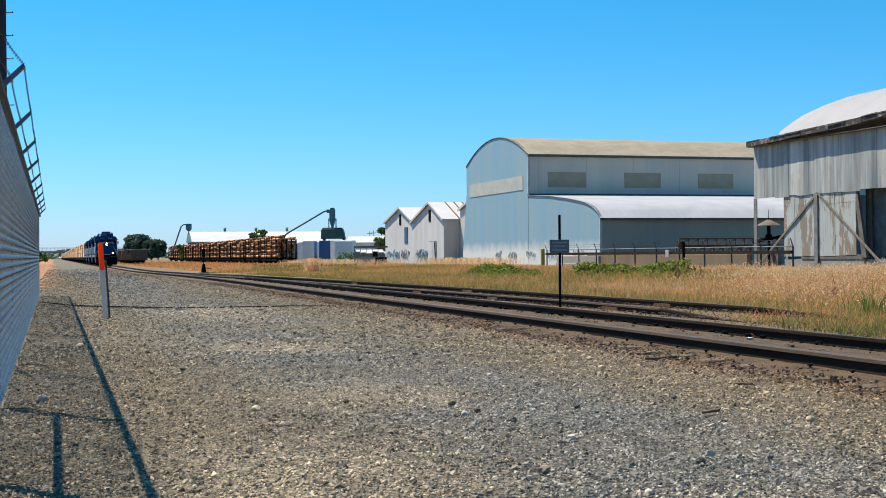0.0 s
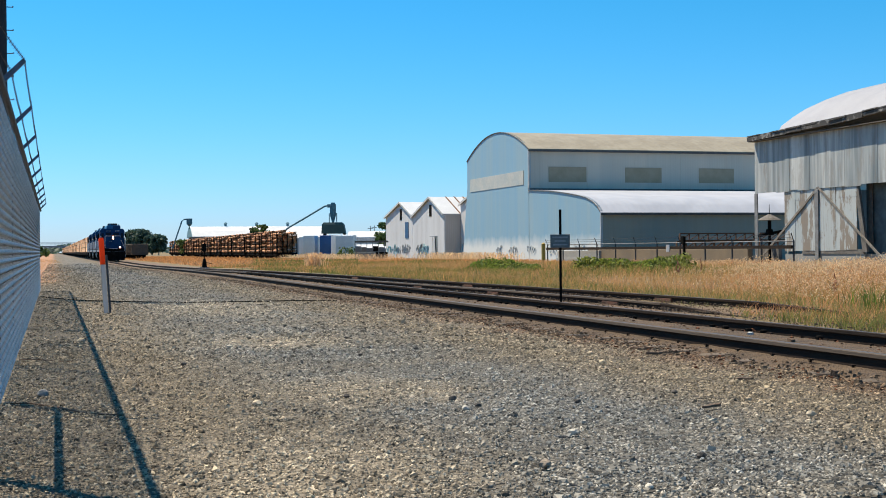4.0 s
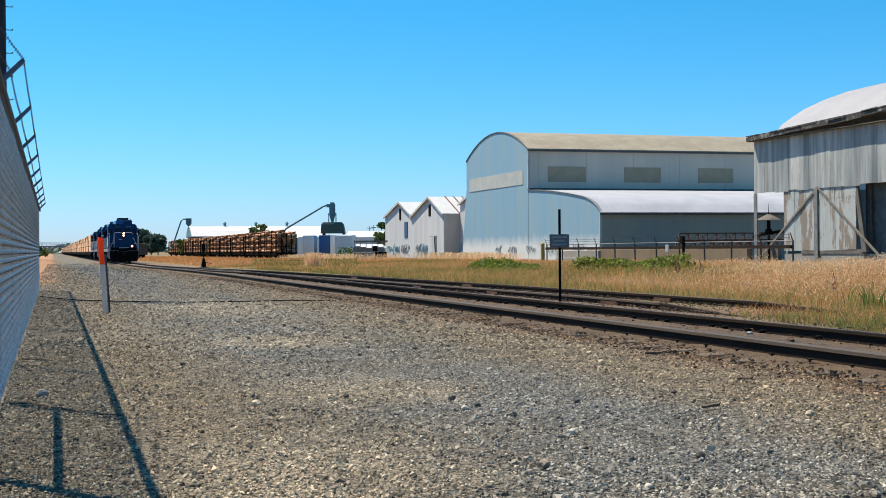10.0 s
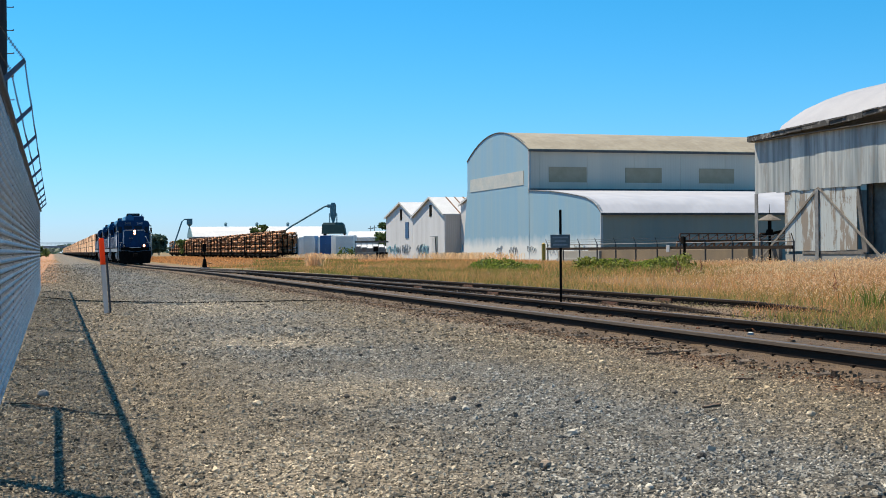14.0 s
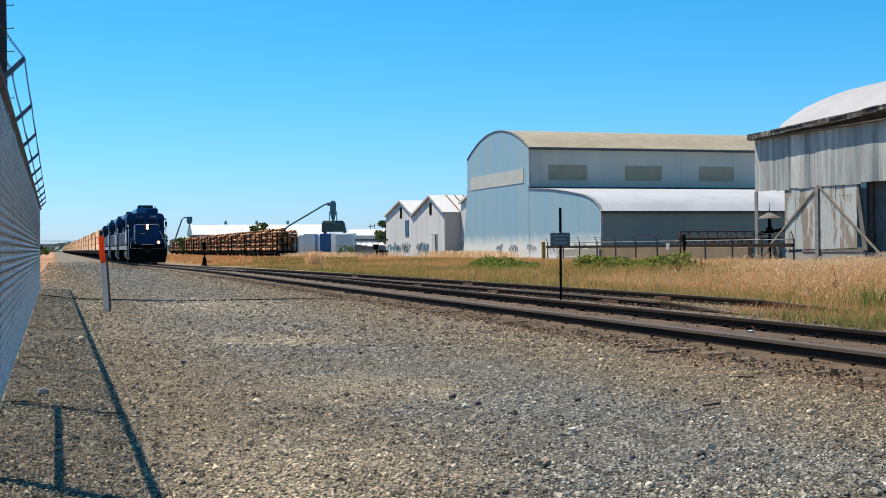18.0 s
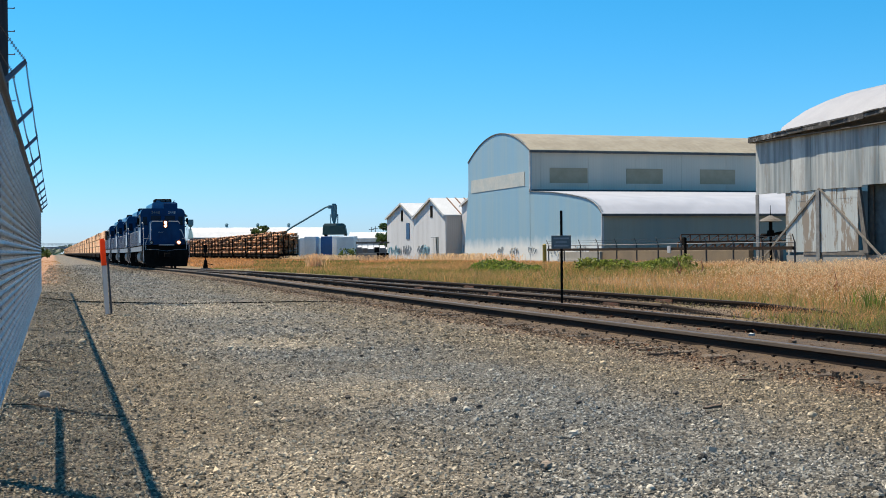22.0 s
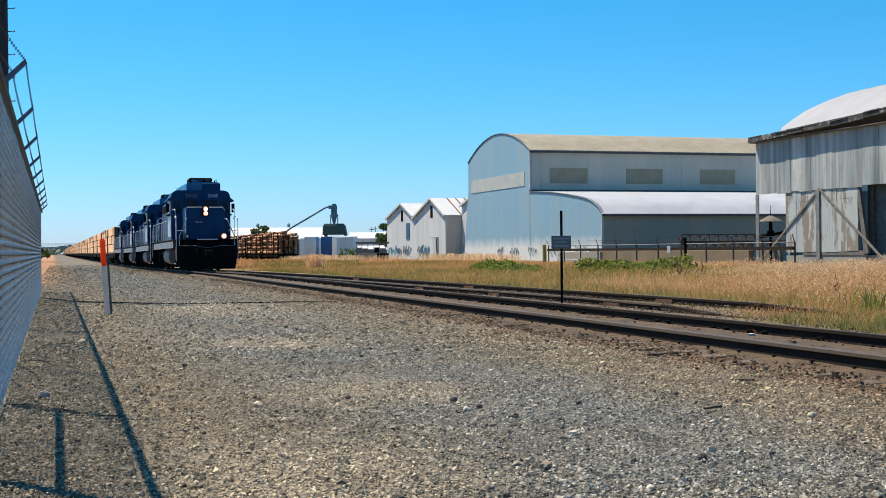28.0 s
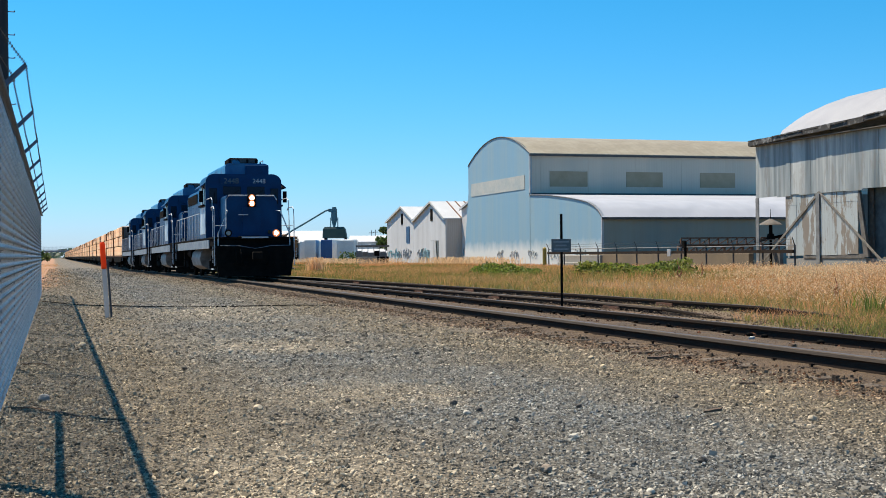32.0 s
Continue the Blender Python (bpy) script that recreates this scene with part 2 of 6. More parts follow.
GABLE = sheet_metal("pale_blue_sheet_wall", (0.182, 0.333, 0.458), (0.225, 0.343, 0.42), 0.25, 0.5, "y", 0.1, depth=0.003, lime=1.7)
LONGWALL = sheet_metal("grey_blue_sheet_wall", (0.54, 0.5, 0.42), (0.46, 0.45, 0.39), 0.25, 0.5, "x", 0.25, depth=0.005)
LEANWALL = sheet_metal("dull_olive_sheet_wall", (0.27, 0.29, 0.25), (0.22, 0.26, 0.24), 0.25, 0.55, "x", 0.35, depth=0.005)
ROOF_TAN = sheet_metal("tan_grey_roof", (0.235, 0.207, 0.151), (0.279, 0.251, 0.189), 0.6, 0.55, "x", 0.3)
ROOF_PALE = sheet_metal("pale_grey_roof", (0.38, 0.4, 0.45), (0.33, 0.35, 0.4), 0.6, 0.5, "x", 0.25)
ROOF_WHITE = mat("white_roof_sheet", (0.48, 0.51, 0.55), (0.42, 0.45, 0.49), 0.6, 12, 0.6, 0, 0.1, space="World")
ROOF_ARCH = mat("white_arched_roof_sheet", (0.245, 0.26, 0.3), (0.21, 0.225, 0.265), 0.5, 12, 0.7, 0, 0.1, space="World")
HOUSE = sheet_metal("white_painted_board", (0.52, 0.54, 0.57), (0.45, 0.47, 0.5), 0.22, 0.7, "y", 0.22, 0.1)
HOUSE_SIDE = sheet_metal("grey_board_side", (0.5, 0.48, 0.46), (0.42, 0.4, 0.4), 0.22, 0.7, "x", 0.4)
OLD_SHEET = sheet_metal("weathered_zinc_sheet", (0.145, 0.185, 0.207), (0.45, 0.475, 0.475), 0.09, 0.6, "y", 1.0, 0.33, depth=0.005, bare=(0.51, 0.58))
OLD_WHITE = sheet_metal("flaking_white_sheet", (0.42, 0.46, 0.475), (0.34, 0.385, 0.4), 0.09, 0.7, "y", 0.4, 0.92, depth=0.003, bare=(0.5, 0.53), flake=0.6)
WINDOW_BLANK = mat("boarded_window_panel", (0.27, 0.235, 0.155), (0.33, 0.285, 0.2), 1.0, 12, 0.7, 0, 0.03, fine_amount=0.08)
CREAM = mat("translucent_cream_panel", (0.47, 0.465, 0.42), (0.33, 0.38, 0.39), 0.5, 6, 0.5, 0, 0.05, space="World")
DARK_TRIM = mat("dark_gutter", (0.05, 0.055, 0.06), (0.09, 0.09, 0.09), 2, 20, 0.6)
WHITE_TRIM = mat("white_trim", (0.475, 0.489, 0.502), (0.373, 0.393, 0.407), 2, 20, 0.6)
BLUE_SHUTTER = mat("blue_shutter", (0.012, 0.06, 0.15), (0.02, 0.08, 0.19), 2, 20, 0.5)
GONDOLA = mat("dusty_brown_car_paint", (0.13, 0.095, 0.07), (0.09, 0.07, 0.055), 1.2, 20, 0.8, 0, 0.1)
SCRAWL_TEAL = mat("faded_teal_spray_paint", (0.12, 0.36, 0.46), (0.25, 0.48, 0.55), 3, 30, 0.7)
SCRAWL_GREY = mat("faded_grey_spray_paint", (0.2, 0.23, 0.26), (0.4, 0.44, 0.46), 3, 30, 0.7)
# dark tone that puts the shade of interiors into flat panels
BLACK_VOID = mat("interior_shade", (0.12, 0.16, 0.18), (0.07, 0.09, 0.1), 2, 20, 0.9)
GALV_DARK = mat("dull_zinc", (0.09, 0.22, 0.28), (0.06, 0.15, 0.2), 2, 20, 0.8, 0.0)
ORANGE = leafy("orange_marker_plastic", (0.9, 0.14, 0.015), (0.85, 0.12, 0.012), 0.05, 0.45)
WHITE_PLASTIC = leafy("white_marker_plastic", (0.56, 0.57, 0.6), (0.46, 0.48, 0.51), 0.05, 0.5)
YELLOW = mat("yellow_post_paint", (0.407, 0.285, 0.0339), (0.271, 0.204, 0.0543), 5, 40, 0.6)
SIGN_FACE = mat("weathered_sign_plate", (0.1, 0.12, 0.13), (0.15, 0.17, 0.17), 5, 40, 0.6, 0.1)
SIGN_PALE = mat("pale_worn_sign_lettering", (0.3, 0.32, 0.33), (0.2, 0.22, 0.23), 9, 50, 0.7)
# blue-grey made lighter to hold the haze over the far bridge
BRIDGE = mat("hazed_blue_grey_bridge", (0.24, 0.29, 0.33), (0.19, 0.23, 0.27), 0.05, 1, 0.8, 0, 0, space="World")
TAN_WALL = mat("tan_concrete_wall", (0.179, 0.139, 0.0951), (0.139, 0.112, 0.0836), 0.6, 10, 0.9, 0, 0.2, space="World")
CONCRETE = mat("pale_concrete", (0.279, 0.279, 0.267), (0.223, 0.223, 0.217), 0.5, 8, 0.85, 0, 0.2, space="World")
OLIVE = leafy("olive_grass", (0.2, 0.19, 0.05), (0.13, 0.16, 0.04), 0.4, 0.45)
# green shifted towards blue, distance haze put into the leaf colour
FAR_TREES = leafy("hazed_far_foliage", (0.045, 0.085, 0.07), (0.06, 0.105, 0.075), 0.4, 0.3)
FOLIAGE = leafy("green_foliage", (0.0557, 0.0974, 0.0244), (0.0835, 0.118, 0.0313), 0.5, 0.35)
WEED = leafy("green_weed", (0.13, 0.18, 0.03), (0.19, 0.21, 0.045), 0.45, 0.5)
DRY_GRASS = leafy("dry_golden_grass", (0.58, 0.285, 0.13), (0.38, 0.24, 0.08), 0.4, 0.45)
PALE_GRASS = leafy("pale_oat_grass", (0.682, 0.515, 0.313), (0.682, 0.452, 0.264), 0.3, 0.4)
STALK = leafy("orange_dry_stalk", (0.57, 0.265, 0.108), (0.45, 0.225, 0.088), 0.45, 0.5)
ARM = mat("blue_grey_steel_arm", (0.13, 0.16, 0.21), (0.08, 0.1, 0.14), 10, 120, 0.5, 0.4)
DOCK = mat("dry_red_brown_seed", (0.32, 0.13, 0.07), (0.22, 0.09, 0.05), 8, 60, 0.9)
LAMP = glow("headlight_glow", (1.0, 0.8, 0.6), 10)
# orange emission on the lamp rims imitates the glare halo of the lights
HALO_GLOW = glow("lamp_halo_glow", (1.0, 0.3, 0.1), 0.35)
HEAD_SIDE = mat("dusty_rail_head_side", (0.075, 0.055, 0.04), (0.048, 0.036, 0.028), 6, 90, 0.85, 0.0, 0.2, stretch=(1, 0.1, 1))
FOOT = mat("dusty_brown_rail_foot", (0.139, 0.0951, 0.0613), (0.0951, 0.0613, 0.0446), 4, 60, 0.9, 0, 0.3, stretch=(1, 0.3, 1))
DEAD_LAMP = mat("unlit_lamp_glass", (0.3, 0.32, 0.3), (0.2, 0.2, 0.2), 8, 40, 0.2)


def yard_colours(n, l, v, sep, bright=1.0):
    """Sandy tan to both sides, a worn grey lane in the middle, blotched."""
    def k(c):
        return tuple(x * bright for x in c)
    blot = noise_of(n, l, v, 0.42, 4, 0.55, 0.33, 0.62)
    grey = mixer(n, l, noise_of(n, l, v, 9, 5), k((0.158, 0.16, 0.151)), k((0.29, 0.291, 0.275)))
    tan = mixer(n, l, noise_of(n, l, v, 9, 5), k((0.2, 0.159, 0.104)), k((0.33, 0.266, 0.177)))
    lane = n.new("ShaderNodeMath")
    lane.operation = "MULTIPLY"
    l.new(ramp(n, l, sep.outputs[0], 0.9, 2.1), lane.inputs[0])
    l.new(ramp(n, l, sep.outputs[0], 3.6, 4.6, 1, 0), lane.inputs[1])
    both = n.new("ShaderNodeMath")
    both.operation = "MULTIPLY"
    l.new(ramp(n, l, lane.outputs[0], 0, 1, 0.25, 1), both.inputs[0])
    l.new(ramp(n, l, blot, 0, 1, 0.45, 1), both.inputs[1])
    c = mixer(n, l, both.outputs[0], tan, grey)
    # dusty pale hollows, and darker brown dirt towards the track
    for cx, cy, rx, ry in ((2.5, 14.6, 0.9, 1.3), (1.15, 6.0, 0.75, 1.2), (2.3, 9.4, 0.7, 1.0), (2.9, 24.0, 1.2, 4.0)):
        mp = n.new("ShaderNodeMapping")
        mp.inputs["Scale"].default_value = (1 / rx, 1 / ry, 0)
        mp.inputs["Location"].default_value = (-cx / rx, -cy / ry, 0)
        l.new(v, mp.inputs["Vector"])
        far = n.new("ShaderNodeVectorMath")
        far.operation = "LENGTH"
        l.new(mp.outputs[0], far.inputs[0])
        edge = n.new("ShaderNodeMath")
        edge.operation = "ADD"
        l.new(far.outputs["Value"], edge.inputs[0])
        l.new(ramp(n, l, noise_of(n, l, v, 1.8, 5, 0.6, 0.2, 0.8), 0, 1, -0.6, 0.6), edge.inputs[1])
        c = mixer(n, l, ramp(n, l, edge.outputs[0], 0.4, 1.3, 0.75, 0), c, k((0.42, 0.36, 0.27)))
    dirt = n.new("ShaderNodeMath")
    dirt.operation = "ADD"
    l.new(sep.outputs[0], dirt.inputs[0])
    l.new(ramp(n, l, noise_of(n, l, v, 0.7, 5, 0.6, 0.2, 0.8), 0, 1, -0.8, 0.8), dirt.inputs[1])
    c = mixer(n, l, ramp(n, l, dirt.outputs[0], 5.3, 6.2, 0, 0.75), c, k((0.175, 0.094, 0.053)))
    return mixer(n, l, 0.8, c, mixer(n, l, noise_of(n, l, v, 2.6, 8, 0.75, 0.35, 0.65), (0.62, 0.62, 0.62), (1.3, 1.28, 1.24)), "MULTIPLY")


def stone_material():
    """Crushed stone: the yard's own colours, each stone lighter or darker."""
    m, n, l, b = nodes_of("gravel_stone", 0.9)
    b.inputs["Specular IOR Level"].default_value = 0.25
    v = vector_of(n, l, space="World")
    sep = n.new("ShaderNodeSeparateXYZ")
    l.new(v, sep.inputs[0])
    c = yard_colours(n, l, v, sep, 0.97)
    g = n.new("ShaderNodeCombineColor")
    src = n.new("ShaderNodeNewGeometry").outputs["Random Per Island"]
    p = n.new("ShaderNodeMath")
    p.operation = "POWER"
    l.new(src, p.inputs[0])
    p.inputs[1].default_value = 1.3
    for i in range(3):
        l.new(ramp(n, l, p.outputs[0], 0, 1, 0.28, 1.8), g.inputs[i])
    l.new(mixer(n, l, 1.0, c, g.outputs[0], "MULTIPLY"), b.inputs["Base Color"])
    return m


def ground_material():
    """Gravel yard near the tracks, dry grassland beyond, mixed by place with ragged edges."""
    m, n, l, b = nodes_of("yard_ground", 0.92)
    v = vector_of(n, l, space="World")
    sep = n.new("ShaderNodeSeparateXYZ")
    l.new(v, sep.inputs[0])
    # stones: cells of two sizes
    vor = n.new("ShaderNodeTexVoronoi")
    vor.inputs["Scale"].default_value = 42
    l.new(v, vor.inputs["Vector"])
    vor2 = n.new("ShaderNodeTexVoronoi")
    vor2.inputs["Scale"].default_value = 17
    l.new(v, vor2.inputs["Vector"])
    # soil dimmed to 0.4 so the gaps between stones read as shade
    c = yard_colours(n, l, v, sep, 0.4)
    hue = n.new("ShaderNodeSeparateColor")
    l.new(vor.outputs["Color"], hue.inputs[0])
    g = n.new("ShaderNodeCombineColor")
    for i in range(3):
        l.new(ramp(n, l, hue.outputs[0], 0, 1, 0.4, 1.5), g.inputs[i])
    c = mixer(n, l, 1.0, c, g.outputs[0], "MULTIPLY")
    # brown rusty ballast by the rails
    near_rail = n.new("ShaderNodeMath")
    near_rail.operation = "ADD"
    l.new(sep.outputs[0], near_rail.inputs[0])
    wob = noise_of(n, l, v, 0.8, 4, lo=0.2, hi=0.8)
    l.new(ramp(n, l, wob, 0, 1, -0.6, 0.6), near_rail.inputs[1])
    c = mixer(n, l, ramp(n, l, near_rail.outputs[0], 5.2, 6.2), c, mixer(n, l, noise_of(n, l, v, 11, 5), (0.088, 0.05, 0.032), (0.133, 0.095, 0.065)))
    grass = mixer(n, l, noise_of(n, l, v, 0.6, 5), (0.165, 0.103, 0.047), (0.095, 0.087, 0.032))
    c = mixer(n, l, ramp(n, l, near_rail.outputs[0], 10.4, 11.6), c, grass)
    over = n.new("ShaderNodeMath")
    over.operation = "MULTIPLY"
    l.new(ramp(n, l, near_rail.outputs[0], 8.6, 9.3), over.inputs[0])
    l.new(ramp(n, l, sep.outputs[1], 16, 20, 1, 0), over.inputs[1])
    c = mixer(n, l, over.outputs[0], c, mixer(n, l, noise_of(n, l, v, 4, 5), (0.116, 0.0926, 0.0347), (0.139, 0.0867, 0.0462)))
    verge = n.new("ShaderNodeMath")
    verge.operation = "MULTIPLY"
    l.new(ramp(n, l, near_rail.outputs[0], -0.5, 0.5, 1, 0), verge.inputs[0])
    l.new(ramp(n, l, sep.outputs[1], 41, 47), verge.inputs[1])
    c = mixer(n, l, ramp(n, l, verge.outputs[0], 0, 1, 0, 0.85), c, mixer(n, l, noise_of(n, l, v, 1.2, 5), (0.34, 0.17, 0.085), (0.24, 0.135, 0.072)))
    l.new(c, b.inputs["Base Color"])
    h = mixer(n, l, 0.5, vor.outputs["Distance"], vor2.outputs["Distance"])
    h = mixer(n, l, 0.35, h, noise_of(n, l, v, 70, 4))
    bumped(n, l, b, h, 0.5, 0.015)
    return m


GROUND = ground_material()
STONE = stone_material()
BALLAST = mat("brown_ballast_stone", (0.105, 0.07, 0.046), (0.15, 0.115, 0.08), 2.0, 80, 0.95, 0, 0.3, 0.003, vary=0.5, island=True, space="World", gloss=0.2)

# ---- ground and tracks ----
def dip(x, y):
    """The land falls a hand's width along the line; the mill's own yard stays level."""
    k = np.clip((np.asarray(y, float) - 48) / 70, 0, 1)
    level = np.clip((np.asarray(x, float) - 13) / 15, 0, 1) * np.clip((178 - np.asarray(y, float)) / 22, 0, 1)
    return -0.25 * k * k * (3 - 2 * k) * (1 - level)


def ground():
    xs = np.concatenate([np.linspace(-3000, -40, 8), np.linspace(-30, 60, 91), np.linspace(80, 3000, 10)])
    ys = np.concatenate([np.linspace(-600, -30, 5), np.linspace(-20, 180, 201), np.geomspace(200, 4500, 14)])
    X, Y = np.meshgrid(xs, ys)
    Z = 0.012 * np.sin(X * 1.7 + np.cos(Y * 0.9)) * np.cos(Y * 1.1 + X * 0.4) - 0.012 + dip(X, Y)
    nx, ny = len(xs), len(ys)
    i = np.arange(nx - 1)[None, :] + np.arange(ny - 1)[:, None] * nx
    q = np.stack([i, i + 1, i + 1 + nx, i + nx], -1).reshape(-1, 4)
    ob = raw("ground", np.stack([X, Y, Z], -1).reshape(-1, 3), q, GROUND)
    tagged(ob, "grey and tan gravel yard passing into dry grassland", "ground", kind="structure")


ground()
HEAD = 0.165  # rail head above the gravel
MAIN_X = 7.2
RAIL_PROFILE = [(-0.075, 0.0), (0.075, 0.0), (0.07, 0.015), (0.012, 0.03), (0.01, 0.12), (0.036, 0.135), (0.036, 0.165), (0.028, 0.172),
                (-0.028, 0.172), (-0.036, 0.165), (-0.036, 0.135), (-0.01, 0.12), (-0.012, 0.03), (-0.07, 0.015)]


def rail_mesh(centre, ys, side, drop=0.0):
    s = Shape()
    rings = []
    for y in ys:
        slope = (centre(y + 0.5) - centre(y - 0.5))
        cx = centre(y) + side * 0.7535
        low = drop * (centre(y) - MAIN_X) / 3.5 + (max(0.0, (18.2 if side > 0 else 20.0) - y) * 0.04 if drop else 0.0)
        rings.append([(cx + px, y - side * slope * 0.75, HEAD - 0.172 - low + float(dip(cx, y)) + pz) for px, pz in RAIL_PROFILE])
    s.loft(rings)
    me = s.mesh("rail")
    me.materials.append(RAIL_SIDE)
    me.materials.append(RAIL_TOP)
    me.materials.append(HEAD_SIDE)
    me.materials.append(FOOT)
    for p in me.polygons:
        above = p.center.z - float(dip(MAIN_X, p.center.y)) + drop * (centre(p.center.y) - MAIN_X) / 3.5
        if p.normal.z > 0.9 and above > HEAD - 0.005:
            p.material_index = 1
        elif above > HEAD - 0.035 and side < 0 and p.normal.x < -0.5:
            p.material_index = 2
        elif above < HEAD - 0.14:
            p.material_index = 3
    return me


def main_line(y):
    return MAIN_X


def siding_line(y):
    k = min(max((88 - y) / 73, 0), 1)
    return MAIN_X + 3.5 * k * k * (3 - 2 * k)


lump_me = Shape().box(-0.04, 0.04, -0.03, 0.03, 0, 0.042, 0.012).mesh("rail_anchor")
tie_me = Shape().box(-1.3, 1.3, -0.11, 0.11, -0.16, 0.012, 0.012).mesh("tie")
plate_me = Shape().box(-0.16, 0.16, -0.09, 0.09, 0.01, 0.022).mesh("tie_plate")
spike_me = Shape().tube((0, 0, 0), (0, 0, 0.02), 0.012, 5).box(-0.02, 0.02, -0.016, 0.016, 0.015, 0.03).mesh("spike")


def ballast_bed():
    """A shallow bed of dirt and ballast: full between the rails, sloped outside them."""
    ys = np.arange(-2, 120, 0.5)
    rows = [(5.65, -0.03), (6.0, -0.004), (6.32, 0.035), (6.4, 0.03), (6.52, 0.04), (6.65, 0.055), (7.2, 0.065), (7.75, 0.05), (7.88, 0.035), (8.0, 0.03), (8.4, 0.03), (8.9, -0.03)]
    rng = np.random.default_rng(4)
    v = np.array([[x + rng.normal(0, 0.012), y, z + rng.normal(0, 0.007) + float(dip(x, y))] for y in ys for x, z in rows])
    k = len(rows)
    i = (np.arange(k - 1)[None] + np.arange(len(ys) - 1)[:, None] * k).reshape(-1, 1)
    ob = raw("ballast_bed", v, i + np.array([[0, 1, k + 1, k]]), BED)
    tagged(ob, "dusty brown ballast bed of the main track", "ballast", kind="structure")


BED = mat("dusty_brown_ballast", (0.138, 0.09, 0.05), (0.074, 0.05, 0.031), 3.0, 45, 0.95, 0, 0.9, 0.03, space="World", fine_amount=0.7)
ballast_bed()
main_track = thing("track", "main railway track with dark rails on gravel-buried ties", "railway track", kind="structure")
for side in (-1, 1):
    part("rail", rail_mesh(main_line, [-30, 0, 20, 40, 48] + list(range(52, 120, 6)) + [120, 300, 700, 1500], side), None, main_track)
siding_track = thing("track", "rusty siding track branching off and ending in tall grass", "railway track", kind="structure")
for side in (-1, 1):
    part("rail", rail_mesh(siding_line, list(np.linspace(16.2 if side > 0 else 16.8, 88, 26)), side, 0.05), None, siding_track)
for k in range(96):
    y = 1.0 + k * 0.62
    part("tie", tie_me, TIE, main_track, at=pose(MAIN_X + random.uniform(-0.06, 0.06), y, random.uniform(-0.015, 0.01) + float(dip(MAIN_X, y)), 0, 0, random.uniform(-1.5, 1.5)))
    for side in (-1, 1):
        if k < 60:
            part("tie_plate", plate_me, RAIL_SIDE, main_track, at=pose(MAIN_X + side * 0.7535, y, 0.006))
            part("spike", spike_me, RAIL_SIDE, main_track, at=pose(MAIN_X + side * 0.7535 - 0.1, y + 0.05, 0.03, 0, random.uniform(-8, 8)))
for k in range(46):
    y = 9.0 + k * 1.24 + random.uniform(-0.2, 0.2)
    for d in (0, 0.32):
        if random.random() < 0.8:
            part("rail_anchor", lump_me, BLACK, main_track, at=pose(MAIN_X + 0.6, y + d, 0.05, random.uniform(-20, 20), 0, random.uniform(0, 90)))
for k in range(70):
    y = 16.6 + k * 0.64
    part("tie", tie_me, TIE, siding_track, at=pose(siding_line(y), y, random.uniform(-0.05, -0.028) + float(dip(9, y)), 0, 0, random.uniform(-2, 2)))


# joint bars bolted to the siding rails
JOINT = mat("dark_red_rust", (0.12, 0.045, 0.025), (0.06, 0.03, 0.02), 8, 60, 0.9, 0, 0.3)
joint_me = Shape().box(-0.022, 0.022, -0.33, 0.33, 0.035, 0.12, 0.008).mesh("joint_bar")
for side, y in ((1, 22.4), (1, 33.2), (-1, 27.6), (-1, 33.0), (1, 44.0), (-1, 40.0), (-1, 21.6)):
    slope = math.degrees(math.atan(siding_line(y - 0.5) - siding_line(y + 0.5)))
    part("joint_bar", joint_me, JOINT, siding_track, "rusty joint bar", at=pose(siding_line(y) + side * 0.7535 - 0.012, y, HEAD - 0.172 - 0.05 * (siding_line(y) - MAIN_X) / 3.5 + float(dip(9, y)), 0, 0, slope))

# ---- chain-link fence ----
FX, FTOP, FPITCH, FEND = -0.36, 2.23, 3.05, 36.95


def woven_mesh(f, ys):
    """Zigzag wires hooked into one another; coarse straight wires behind the eye, where only their shadow shows."""
    half, near = 0.0359, 4.6
    n, m = int((ys[-1] - near) / half), int((FTOP - 0.06) / half)
    k = np.arange(2 * m + 1)
    zig = np.where((k // 2 + (k % 2) * 0.5) % 2 <= 1, (k / 2) % 2, 2 - (k / 2) % 2) * half
    bow = np.where(k % 2 == 1, np.where((k // 2) % 2 == 0, 0.015, -0.015), 0.0)
    z = 0.04 + k * half / 2
    i = np.arange(n)
    flip = (i % 2)[:, None]
    y = near + i[:, None] * half + zig[None] * 1.06
    x = FX + np.broadcast_to(bow, y.shape)
    c = np.stack([x, y, np.broadcast_to(z, y.shape)], -1)
    r = 0.0026
    tri = np.array([[r, 0, 0], [-0.5 * r, 0, 1.3 * r], [-0.5 * r, 0, -1.3 * r]])
    v = (c[:, :, None, :] + tri[None, None]).reshape(-1, 3)
    a = (np.arange(n)[:, None] * (2 * m + 1) + np.arange(2 * m)[None]).reshape(-1, 1) * 3
    q = np.concatenate([a + np.array([[0, 1, 4, 3]]), a + np.array([[1, 2, 5, 4]]), a + np.array([[2, 0, 3, 5]])], 0)
    ob = raw("wire_mesh", v, q, WIRE)
    ob.parent = f
    for lean in (1, -1):
        s = Shape()
        y = ys[0] + 2.3
        while y < near - 2.3:
            p = ((FX, y - lean * 1.1, 0.04), (FX, y + lean * 1.1, FTOP - 0.02))
            s.tube(p[0], p[1], 0.0027, 3, cap=False)
            y += 0.0718
        part("wire_mesh", s, WIRE, f)


